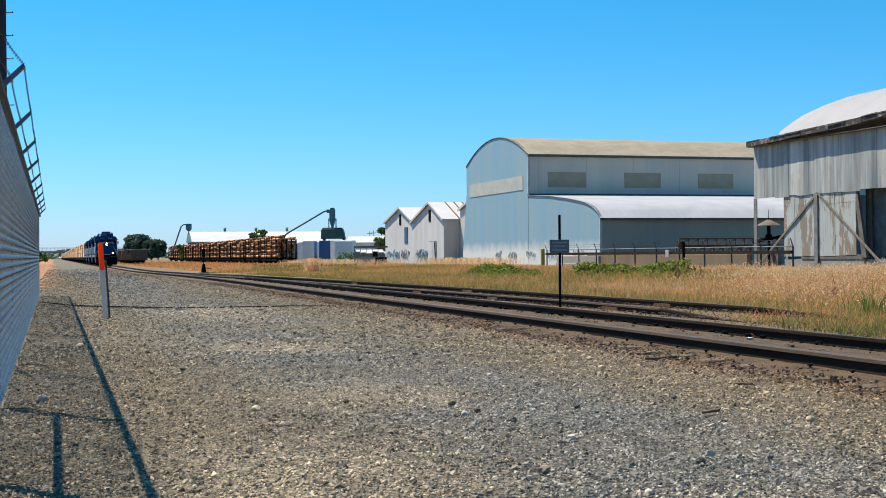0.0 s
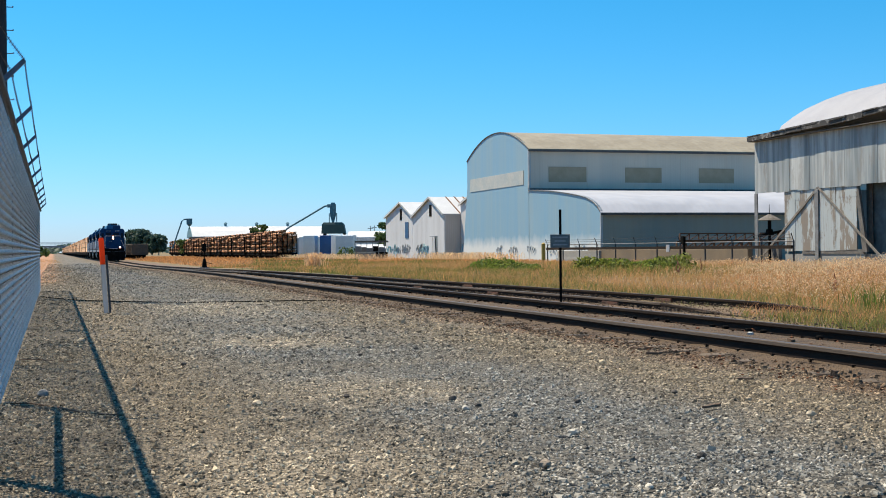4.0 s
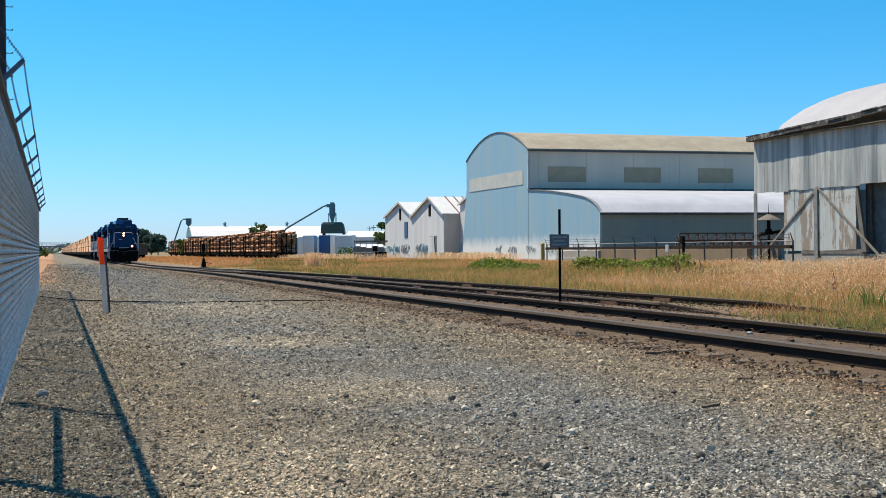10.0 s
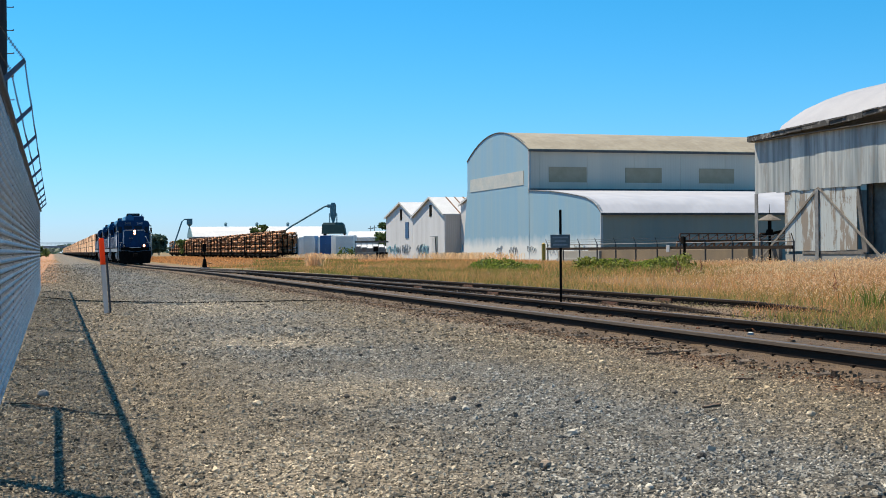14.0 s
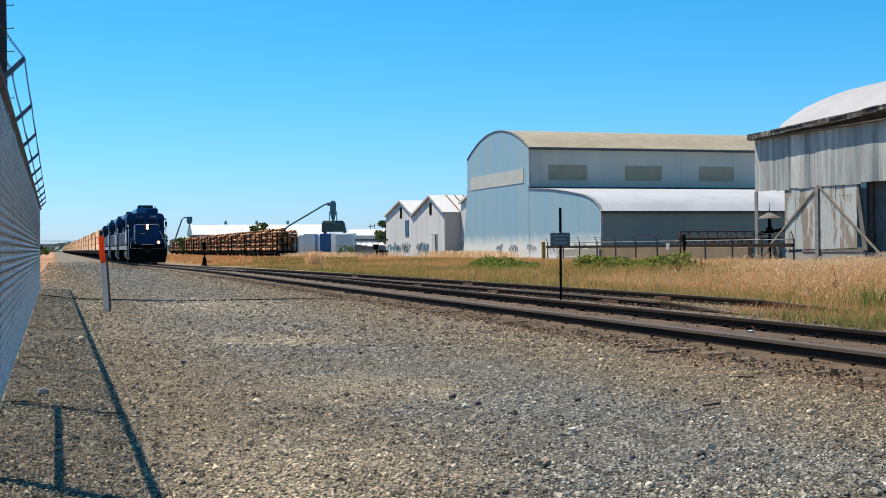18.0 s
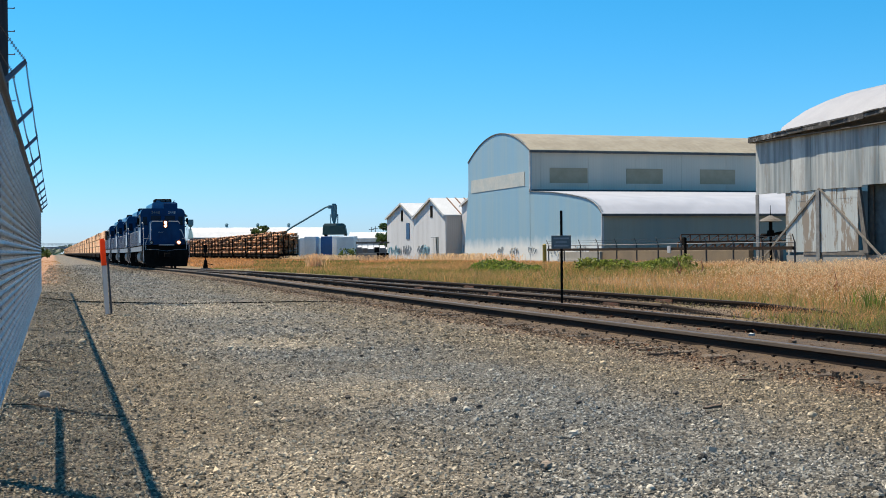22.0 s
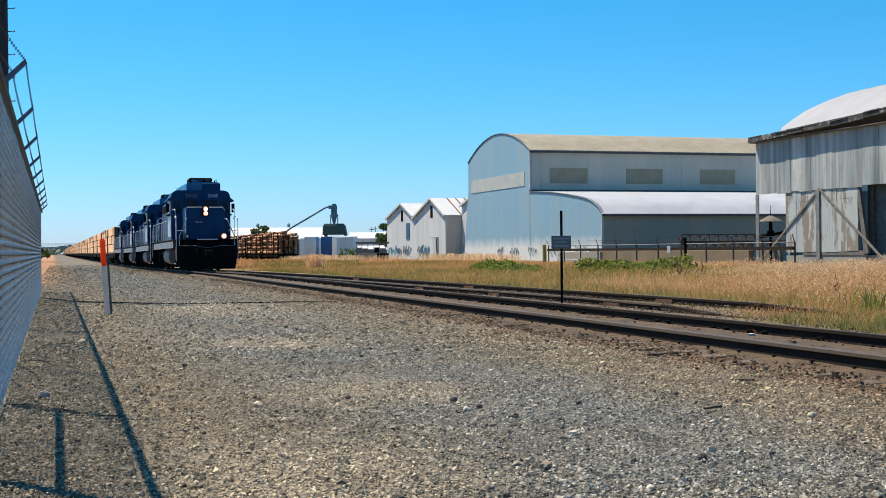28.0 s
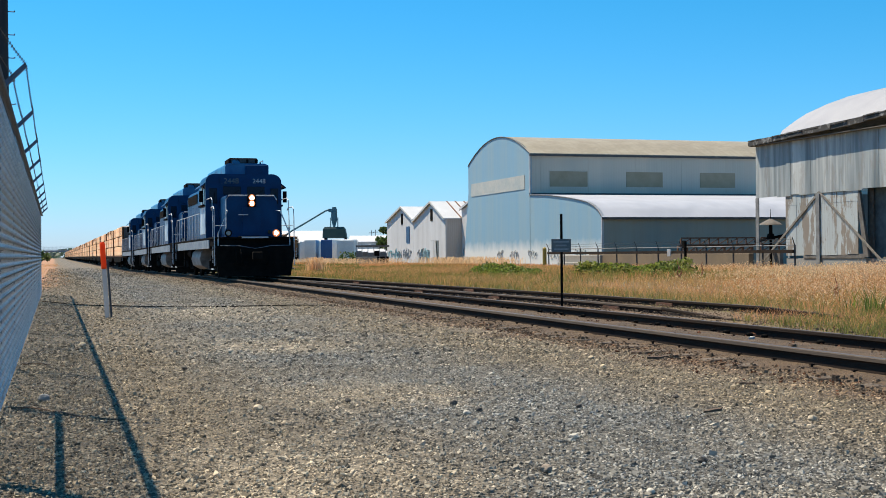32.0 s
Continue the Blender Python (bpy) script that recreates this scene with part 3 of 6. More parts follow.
def chain_fence():
    f = thing("chain_link_fence", "galvanised chain-link fence topped with three strands of barbed wire", "fence", pose(0, 0, 0))
    post_me = Shape().tube((0, 0, -0.1), (0, 0, FTOP), 0.036, 10).tube((0, 0, FTOP), (0, 0, FTOP + 0.03), 0.042, 10, 0.015).mesh("fence_post", True)
    arm_me = Shape().prism([(-0.015, 0.0), (0.02, -0.02), (0.22, 0.185), (0.2, 0.21)], "y", -0.02, 0.02).mesh("arm")
    y = FEND - 16 * FPITCH
    ys = []
    while y <= FEND + 0.01:
        ys.append(y)
        p = part("post", post_me, STEEL_GALV, f, at=pose(FX - 0.035, y, 0))
        part("barb_arm", arm_me, ARM, p, at=pose(0.0, 0, FTOP - 0.01))
        y += FPITCH
    part("top_rail", Shape().tube((FX + 0.03, ys[0], FTOP - 0.02), (FX + 0.03, ys[-1], FTOP - 0.02), 0.026, 8), DARK_PIPE, f, smooth=True)
    part("tension_wire", Shape().tube((FX, ys[0], 0.07), (FX, ys[-1], 0.07), 0.003, 4), WIRE, f)
    b0 = FEND - 10 * FPITCH
    part("terminal_post", Shape().tube((FX - 0.035, b0, -0.1), (FX - 0.035, b0, FTOP + 0.02), 0.048, 12), STEEL_GALV, f, smooth=True)
    part("brace_rail", Shape().tube((FX, b0, 1.12), (FX, b0 + FPITCH, 1.12), 0.024, 8), STEEL_GALV, f, smooth=True)
    woven_mesh(f, ys)
    # barbed strands with barbs, sagging a little between arms; before the first free arm they run to the post itself
    free = min(y for y in ys if y > 8.0)

    def out(y):
        return min(max(1 - (free - y) / FPITCH, 0.0), 1.0)

    for k in (0.12, 0.55, 0.97):
        s = Shape()
        pts = []
        for i in range(len(ys) - 1):
            for u in (0, 0.25, 0.5, 0.75):
                sag = 0.03 * 4 * u * (1 - u)
                pts.append((FX - 0.035 + 0.215 * k * out(ys[i] + u * FPITCH), ys[i] + u * FPITCH, FTOP + 0.2 * k - sag))
        pts.append((FX - 0.035 + 0.215 * k, ys[-1], FTOP + 0.2 * k))
        s.pipe(pts, 0.0028, 4)
        y = 4.0
        while y < FEND:
            i = min(int((y - ys[0]) / FPITCH), len(ys) - 2)
            u = (y - ys[i]) / FPITCH
            p = Vector((FX - 0.035 + 0.215 * k * out(y), y, FTOP + 0.2 * k - 0.12 * u * (1 - u)))
            s.tube(p + Vector((-0.007, 0.004, -0.009)), p + Vector((0.007, -0.004, 0.009)), 0.004, 3)
            y += 0.13 if y < 20 else 0.26
        part("barbed_strand", s, DARK_PIPE, f)


chain_fence()


# ---- utility pole with step pegs behind the fence ----
def utility_pole():
    o = thing("utility_pole", "dark wooden utility pole with metal climbing pegs behind the fence", "utility pole", pose(-1.13, 31, 0))
    part("pole", Shape().tube((0, 0, -0.3), (0, 0, 11), 0.17, 12, 0.12), TAR_POLE, o, smooth=True)
    peg = Shape().tube((0.14, 0, 0), (0.29, 0, 0), 0.012, 5).tube((0.28, 0, 0), (0.28, 0, 0.03), 0.012, 5).mesh("step_peg")
    for k in range(14):
        part("step_peg", peg, DARK_PIPE, o, at=pose(0, 0, 2.45 + k * 0.535))


utility_pole()


# ---- marker post, sign post, switch stand ----
def marker():
    o = thing("marker_post", "leaning flat marker post, orange above and white below", "marker post",
              pose(0.86, 22.6, 0, 0, -3.5, 12))
    part("white_blade", Shape().box(-0.04, 0.038, -0.012, 0.012, -0.1, 0.86, 0.006), WHITE_PLASTIC, o, "white plastic blade")
    part("orange_cap", Shape().prism([(-0.044, 0.84), (0.039, 0.84), (0.039, 1.27), (0.026, 1.3), (-0.03, 1.3), (-0.044, 1.27)], "y", -0.02, 0.02),
         ORANGE, o, "orange plastic cap")
    part("stake", Shape().box(0.052, 0.08, -0.03, 0.02, -0.1, 1.0, 0.004), DARK_PIPE, o, "dark steel stake")


marker()


def sign_post():
    o = thing("sign_post", "thin dark steel post with a small weathered rectangular sign", "sign", pose(9.15, 22.3, 0, 0, 0, -22))
    part("post", Shape().box(-0.024, 0.024, -0.016, 0.016, -0.2, 1.78), BLACK, o)
    plate = part("sign_plate", Shape().box(-0.19, 0.18, -0.035, -0.022, 1.06, 1.31, 0.004), SIGN_FACE, o, "grey weathered sign plate")
    for k, w in ((0, 0.14), (1, 0.11), (2, 0.15)):
        part("lettering_bar", Shape().box(-w, w - 0.01, -0.038, -0.0352, 1.1 + k * 0.07, 1.13 + k * 0.07), SIGN_PALE, plate)


sign_post()


def switch_stand():
    o = thing("switch_stand", "dark low switch stand with a target blade beside the turnout", "switch stand", pose(9.7, 86.5, float(dip(9.7, 86.5))))
    part("base", Shape().box(-0.3, 0.3, -0.25, 0.25, 0, 0.14, 0.02), DARK_TIMBER, o)
    part("housing", Shape().prism([(-0.16, 0.14), (0.16, 0.14), (0.07, 0.7), (-0.07, 0.7)], "y", -0.15, 0.15), BLACK, o)
    part("mast", Shape().tube((0, 0, 0.7), (0, 0, 1.55), 0.035, 8), BLACK, o)
    part("target", Shape().prism([(-0.12, 1.2), (0, 1.1), (0.12, 1.2), (0.12, 1.65), (0, 1.75), (-0.12, 1.65)], "y", -0.015, 0.015), BLACK, o)
    part("lever", Shape().tube((0.05, 0, 0.45), (0.5, -0.1, 0.35), 0.025, 6), BLACK, o)


switch_stand()


# ---- the train ----
def wheel_mesh(side):
    """One flanged wheel with a dished web."""
    s = Shape()
    prof = [(0.70, 0.10), (0.70, 0.46), (0.66, 0.50), (0.735, 0.51), (0.76, 0.54), (0.79, 0.54), (0.79, 0.1)]
    s.loft([[(side * px, r * math.cos(a), r * math.sin(a)) for px, r in prof] for a in np.linspace(0, 2 * math.pi, 21)], cap=False)
    return s.mesh("wheel")


WHEELS = [wheel_mesh(-1), wheel_mesh(1)]
AXLE = Shape().tube((-0.9, 0, 0), (0.9, 0, 0), 0.1, 10).mesh("wheelset", True)
TURNING = []  # wheelsets with their place on their thing


def truck(o, y, span, wheels=True):
    """A two-axle truck under a vehicle, centred at y; the wheelsets are parts that turn."""
    s = Shape()
    for side in (-1, 1):
        s.prism([(y - span / 2 - 0.55, 0.62), (y - span / 2 - 0.55, 0.42), (y - span / 2 + 0.4, 0.38), (y - 0.5, 0.3), (y + 0.5, 0.3),
                 (y + span / 2 - 0.4, 0.38), (y + span / 2 + 0.55, 0.42), (y + span / 2 + 0.55, 0.62), (y + 0.6, 0.86), (y - 0.6, 0.86)],
                "x", side * 0.98 - 0.07, side * 0.98 + 0.07)
        for dy in (-span / 2, span / 2):
            s.box(side * 1.05 - 0.1, side * 1.05 + 0.1, y + dy - 0.17, y + dy + 0.17, 0.36, 0.68)
        for dy in (-0.25, 0, 0.25):
            s.tube((side * 1.02, y + dy, 0.36), (side * 1.02, y + dy, 0.78), 0.085, 7)
        s.box(side * 1.1 - 0.04, side * 1.1 + 0.04, y + span / 2 - 0.55, y + span / 2 - 0.4, 0.4, 0.9)
    s.box(-1.0, 1.0, y - 0.3, y + 0.3, 0.5, 0.95)
    part("truck_frame", s, BLACK, o)
    for dy in (-span / 2, span / 2):
        w = part("wheelset", AXLE, BLACK, o, at=pose(0, y + dy, 0.51))
        for me in WHEELS:
            part("wheel", me, BLACK, w)
        if wheels:
            TURNING.append((w, y + dy))


def hood_outline(w, z0, z1, r):
    pts = [(-w, z0), (w, z0)]
    for k in range(5):
        a = k / 4 * math.pi / 2
        pts.append((w - r + r * math.cos(a), z1 - r + r * math.sin(a)))
    for k in range(5):
        a = math.pi / 2 + k / 4 * math.pi / 2
        pts.append((-w + r + r * math.cos(a), z1 - r + r * math.sin(a)))
    return pts


def lettering(text, size, at, parent, material):
    c = bpy.data.curves.new("number", "FONT")
    c.body, c.size, c.extrude, c.align_x, c.align_y = text, size, 0.004, "CENTER", "CENTER"
    c.materials.append(material)
    ob = new("number", c)
    ob.parent, ob.matrix_basis = parent, at
    return ob


def locomotive(lead):
    o = thing("locomotive", "dark blue four-axle diesel locomotive" + (" leading the train, with headlights lit" if lead else " coupled behind another"),
              "locomotive", group="locomotives of the train")
    part("underframe", Shape().box(-1.5, 1.5, 0.75, 16.4, 1.22, 1.5, 0.03).box(-0.5, 0.5, 0.9, 16.2, 0.8, 1.22), BLACK, o)
    part("walkway", Shape().box(-1.54, 1.54, 0.7, 16.45, 1.5, 1.58, 0.015), BLACK, o)
    for side in (-1, 1):
        part("side_sill", Shape().box(side * 1.52 - 0.02, side * 1.52 + 0.02, 2.1, 15.0, 1.16, 1.49), SILL, o, "dusty blue stripe along the sill")
    # pilot with plough, coupler, hoses
    part("pilot_plow", Shape().prism([(-1.45, 1.25), (1.45, 1.25), (1.5, 0.95), (1.35, 0.12), (0.0, 0.1), (-1.35, 0.12), (-1.5, 0.95)], "y", 0.55, 0.72)
         .prism([(-1.4, 0.6), (1.4, 0.6), (1.3, 0.1), (-1.3, 0.1)], "y", 0.42, 0.56), BLACK, o)
    part("coupler", Shape().box(-0.12, 0.12, -0.15, 0.6, 0.76, 0.98, 0.02).box(-0.2, 0.18, -0.32, -0.02, 0.7, 1.02, 0.04), BLACK, o)
    part("coupler", Shape().box(-0.12, 0.12, 16.4, 17.0, 0.76, 0.98, 0.02), BLACK, o)
    for x in (-0.55, 0.5, -0.75):
        part("air_hose", Shape().pipe([(x, 0.5, 1.1), (x, 0.32, 0.95), (x * 0.95, 0.28, 0.65), (x * 0.8, 0.35, 0.5)], 0.025, 6), BLACK, o, smooth=True)
    part("cut_lever", Shape().pipe([(-1.3, 0.5, 1.25), (-0.6, 0.46, 1.24), (0, 0.44, 1.14), (0.6, 0.46, 1.24), (1.3, 0.5, 1.25)], 0.011, 5), SILL, o)
    # corner steps
    for side in (-1, 1):
        for end in (0.75, 15.75):
            s = Shape()
            for k in range(3):
                s.box(side * 1.32 - 0.2, side * 1.32 + 0.2, end, end + 0.65, 0.36 + k * 0.36, 0.40 + k * 0.36)
            s.box(side * 1.1 - 0.02, side * 1.1 + 0.02, end, end + 0.65, 0.36, 1.5)
            part("step_well", s, BLACK, o)
            part("step_edge", Shape().box(side * 1.52 - 0.015, side * 1.52 + 0.015, end, end + 0.65, 0.35, 0.4), RAILING, o)
    # nose
    nose = part("nose", Shape().loft([[(px, 1.35 if k == 0 else 3.45, pz) for px, pz in hood_outline(0.98, 1.58, 3.2, 0.16)] for k in (0, 1)]), BLUE, o, smooth=True)
    part("nose_edge", Shape().pipe([(-0.97, 1.36, 1.9), (-0.97, 1.35, 3.0), (-0.86, 1.35, 3.17), (0.86, 1.35, 3.17), (0.97, 1.35, 3.0)], 0.026, 5), RAILING, nose)
    part("nose_door", Shape().box(-0.36, 0.36, 1.315, 1.35, 1.65, 2.75, 0.01), BLUE, nose)
    part("nose_latch", Shape().box(-0.5, -0.14, 1.29, 1.32, 2.42, 2.45), RAILING, nose)
    part("anticlimber", Shape().box(-0.62, 0.62, 0.5, 0.78, 1.5, 1.6, 0.02), BLACK, o)
    part("anticlimber_edge", Shape().box(-0.5, 0.5, 0.48, 0.5, 1.53, 1.585), RAILING, o)
    lamp_box = part("headlight_box", Shape().box(-0.16, 0.16, 1.24, 1.36, 2.72, 3.22, 0.03), BLACK, nose)
    for z in (2.86, 3.08):
        part("headlight", Shape().tube((0, 1.24, z), (0, 1.2, z), 0.085, 16, 0.08), LAMP if lead else DEAD_LAMP, lamp_box, "lit headlight" if lead else "")
        # on the lead engine the rim glows to widen the lamp like glare
        part("lamp_rim", Shape().tube((0, 1.24, z), (0, 1.21, z), 0.125, 14, 0.095), HALO_GLOW if lead else BLACK, lamp_box)
    for side in (-1, 1):
        lit = lead and side > 0
        cx = 0.82 if side > 0 else -0.98
        d = part("ditch_light", Shape().tube((cx, 0.78, 1.72), (cx, 0.62, 1.72), 0.12, 12), BLACK, o)
        part("lens", Shape().tube((cx, 0.62, 1.72), (cx, 0.6, 1.72), 0.085, 16), LAMP if lit else DEAD_LAMP, d, "lit lens" if lit else "")
        part("lamp_rim", Shape().tube((cx, 0.62, 1.72), (cx, 0.605, 1.72), 0.14, 12, 0.1), HALO_GLOW if lit else BLACK, d)
    part("marker_lamp", Shape().tube((0.68, 1.33, 1.78), (0.68, 1.27, 1.78), 0.07, 10), RUST, nose)
    # cab
    cab_roof = hood_outline(1.5, 1.58, 4.12, 0.34)
    part("cab", Shape().loft([[(px, y, pz) for px, pz in cab_roof] for y in (3.35, 5.5)]), BLUE, o, smooth=True)
    for x0, x1, z0, z1 in ((-1.36, -1.06, 2.95, 3.55), (1.06, 1.36, 2.95, 3.55), (-0.82, -0.12, 3.3, 3.62), (0.12, 0.82, 3.3, 3.62)):
        w = part("windscreen", Shape().box(x0, x1, 3.315, 3.34, z0, z1, 0.008), GLASS, o)
        part("wiper", Shape().tube(((x0 + x1) / 2, 3.3, z0), (x1 - 0.08, 3.3, z1 - 0.15), 0.008, 4), BLACK, w)
    for side in (-1, 1):
        for y0, y1 in ((3.65, 4.3), (4.42, 5.1)):
            part("side_window", Shape().box(side * 1.505 - 0.012, side * 1.505 + 0.012, y0, y1, 2.95, 3.6), GLASS, o)
        part("window_frame", Shape().box(side * 1.52 - 0.02, side * 1.52 + 0.02, 4.32, 4.4, 2.9, 3.65), RAILING, o)
        part("sun_visor", Shape().prism([(side * 1.5, 3.78), (side * 1.72, 3.6), (side * 1.72, 3.57), (side * 1.5, 3.72)], "y", 3.5, 5.2), BLUE, o)
        part("cab_side_panel", Shape().box(side * 1.506 - 0.006, side * 1.506 + 0.006, 3.5, 5.35, 1.75, 2.8), PALE_DOOR, o)
        part("mirror", Shape().box(side * 1.66 - 0.08, side * 1.66 + 0.08, 3.5, 3.54, 3.0, 3.45), BLACK, o)
        part("cab_armrest", Shape().box(side * 1.56 - 0.05, side * 1.56 + 0.05, 3.6, 5.1, 2.84, 2.92, 0.02), BLACK, o)
    part("number_plate", Shape().box(-0.95, -0.3, 3.31, 3.34, 3.72, 3.96), BLUE, o)
    if lead:
        lettering("2448", 0.3, pose(-0.5, 3.303, 3.83, 90, 0, 0), o, SIGN_FACE)
        lettering("2448", 0.26, pose(0.6, 3.303, 3.83, 90, 0, 0), o, RAILING)
    # long hood in door panels
    part("long_hood", Shape().loft([[(px, y, pz) for px, pz in hood_outline(0.94, 1.58, 3.95, 0.3)] for y in (5.5, 16.05)]), BLUE, o, smooth=True)
    door_me = Shape().box(-0.012, 0.012, -0.36, 0.36, 0, 1.5, 0.008).mesh("hood_door")
    for side in (-1, 1):
        for k in range(13):
            d = part("hood_door", door_me, PALE_DOOR if k % 4 else BLUE, o, at=pose(side * 0.95, 5.95 + k * 0.77, 1.72))
        for y0, y1 in ((6.0, 8.3), (11.6, 15.6)):
            g = part("grille", Shape().box(side * 0.955 - 0.015, side * 0.955 + 0.015, y0, y1, 3.3, 3.72), BLACK, o)
        # the sunward duct takes the pale copy, the other the plain blue
        part("blower_duct", Shape().box(side * 1.05 - 0.2, side * 1.05 + 0.2, 5.5, 6.6, 1.58, 2.9, 0.04), PALE_DOOR if side < 0 else BLUE, o)
    # raised roof fairing that starts over the cab
    fair = [(px + 0.16, pz) for px, pz in hood_outline(0.86, 3.9, 4.56, 0.16)]
    part("roof_fairing", Shape().loft([[(px, 3.6, pz) for px, pz in fair], [(px, 5.4, pz) for px, pz in fair],
                                       [(px * 1.05, 6.2, pz) for px, pz in fair], [(px * 1.05, 9.4, pz) for px, pz in fair],
                                       [(px, 10.0, 3.9 + (pz - 3.9) * 0.4) for px, pz in fair]]), BLUE_ROOF, o, smooth=True)
    # darker blue slab gives the fairing's front its shade
    part("fairing_front_shade", Shape().box(0.1, 1.02, 3.5, 3.62, 4.08, 4.5, 0.03), BLUE, o)
    part("roof_pod", Shape().box(-0.52, 0.66, 3.9, 5.2, 4.55, 4.8, 0.06), BLACK, o, "black cooling unit on the cab roof")
    for x in (-0.3, 0.05, 0.4):
        part("pod_vent", Shape().box(x - 0.13, x + 0.13, 3.885, 3.9, 4.61, 4.74), DARK_PIPE, o)
    part("roof_bracket", Shape().pipe([(0.9, 4.2, 4.5), (0.9, 4.2, 4.72), (0.9, 5.0, 4.72), (0.9, 5.0, 4.5)], 0.02, 5), RAILING, o)
    part("antenna", Shape().tube((0.85, 4.6, 4.0), (0.85, 4.6, 4.7), 0.03, 6), BLACK, o)
    part("horn", Shape().tube((-0.35, 3.9, 4.56), (-0.35, 3.5, 4.6), 0.04, 8, 0.09).tube((-0.2, 3.95, 4.56), (-0.2, 3.6, 4.6), 0.04, 8, 0.08), BLUE_ROOF, o)
    for y in (11.2, 12.9, 14.5):
        part("radiator_fan", Shape().tube((0, y, 3.92), (0, y, 4.12), 0.6, 18, 0.56), BLUE_ROOF, o, smooth=True)
    part("exhaust_stack", Shape().box(-0.35, 0.35, 8.3, 8.75, 4.45, 4.66, 0.02), BLACK, o)
    # tank
    part("fuel_tank", Shape().prism([(-1.0, 0.32), (1.0, 0.32), (1.28, 0.48), (1.36, 0.75), (1.3, 1.05), (1.15, 1.18), (-1.15, 1.18), (-1.3, 1.05), (-1.36, 0.75), (-1.28, 0.48)],
                                    "y", 6.9, 10.4), TANK, o, "dusty pale fuel tank", True)
    part("air_reservoir", Shape().tube((-1.2, 10.6, 1.0), (-1.2, 12.0, 1.0), 0.18, 10), BLACK, o, smooth=True)
    truck(o, 3.9, 2.74)
    truck(o, 13.2, 2.74)
    # railings
    for side in (-1, 1):
        s = Shape()
        s.pipe([(side * 1.5, 0.62, 0.5), (side * 1.5, 0.62, 2.2), (side * 1.5, 0.72, 2.62), (side * 1.5, 0.9, 2.72), (side * 1.48, 1.7, 2.72), (side * 1.46, 1.85, 2.62)], 0.02, 6)
        s.pipe([(side * 1.46, 1.45, 0.6), (side * 1.46, 1.45, 2.2), (side * 1.46, 1.6, 3.0), (side * 1.46, 1.9, 3.1), (side * 1.46, 3.3, 3.1)], 0.02, 6)
        part("grab_rail", s, RAILING, o, smooth=True)
        part("end_rail", Shape().pipe([(side * 1.35, 0.72, 1.2), (side * 1.35, 0.72, 1.7), (side * 1.0, 0.72, 2.55), (side * 0.95, 1.3, 2.6)], 0.026, 6)
             .pipe([(side * 1.45, 0.66, 2.0), (side * 1.05, 0.66, 2.0)], 0.014, 5), RAILING, o, smooth=True)
        s = Shape()
        s.pipe([(side * 1.5, 5.7, 2.62), (side * 1.5, 15.6, 2.62), (side * 1.5, 16.3, 2.3), (side * 1.5, 16.35, 0.7)], 0.018, 5)
        for k in range(9):
            s.tube((side * 1.5, 5.8 + k * 1.22, 1.5), (side * 1.5, 5.8 + k * 1.22, 2.62), 0.018, 5)
        part("side_railing", s, RAILING, o)
    chain = Shape()
    for side in (-1, 1):
        chain.pipe([(side * 0.5, 0.5, 1.25), (side * 1.3, 0.52, 1.26)], 0.013, 5)
    part("pilot_bar", chain, DARK_PIPE, o)
    return o


CAR_LEN = 18.8


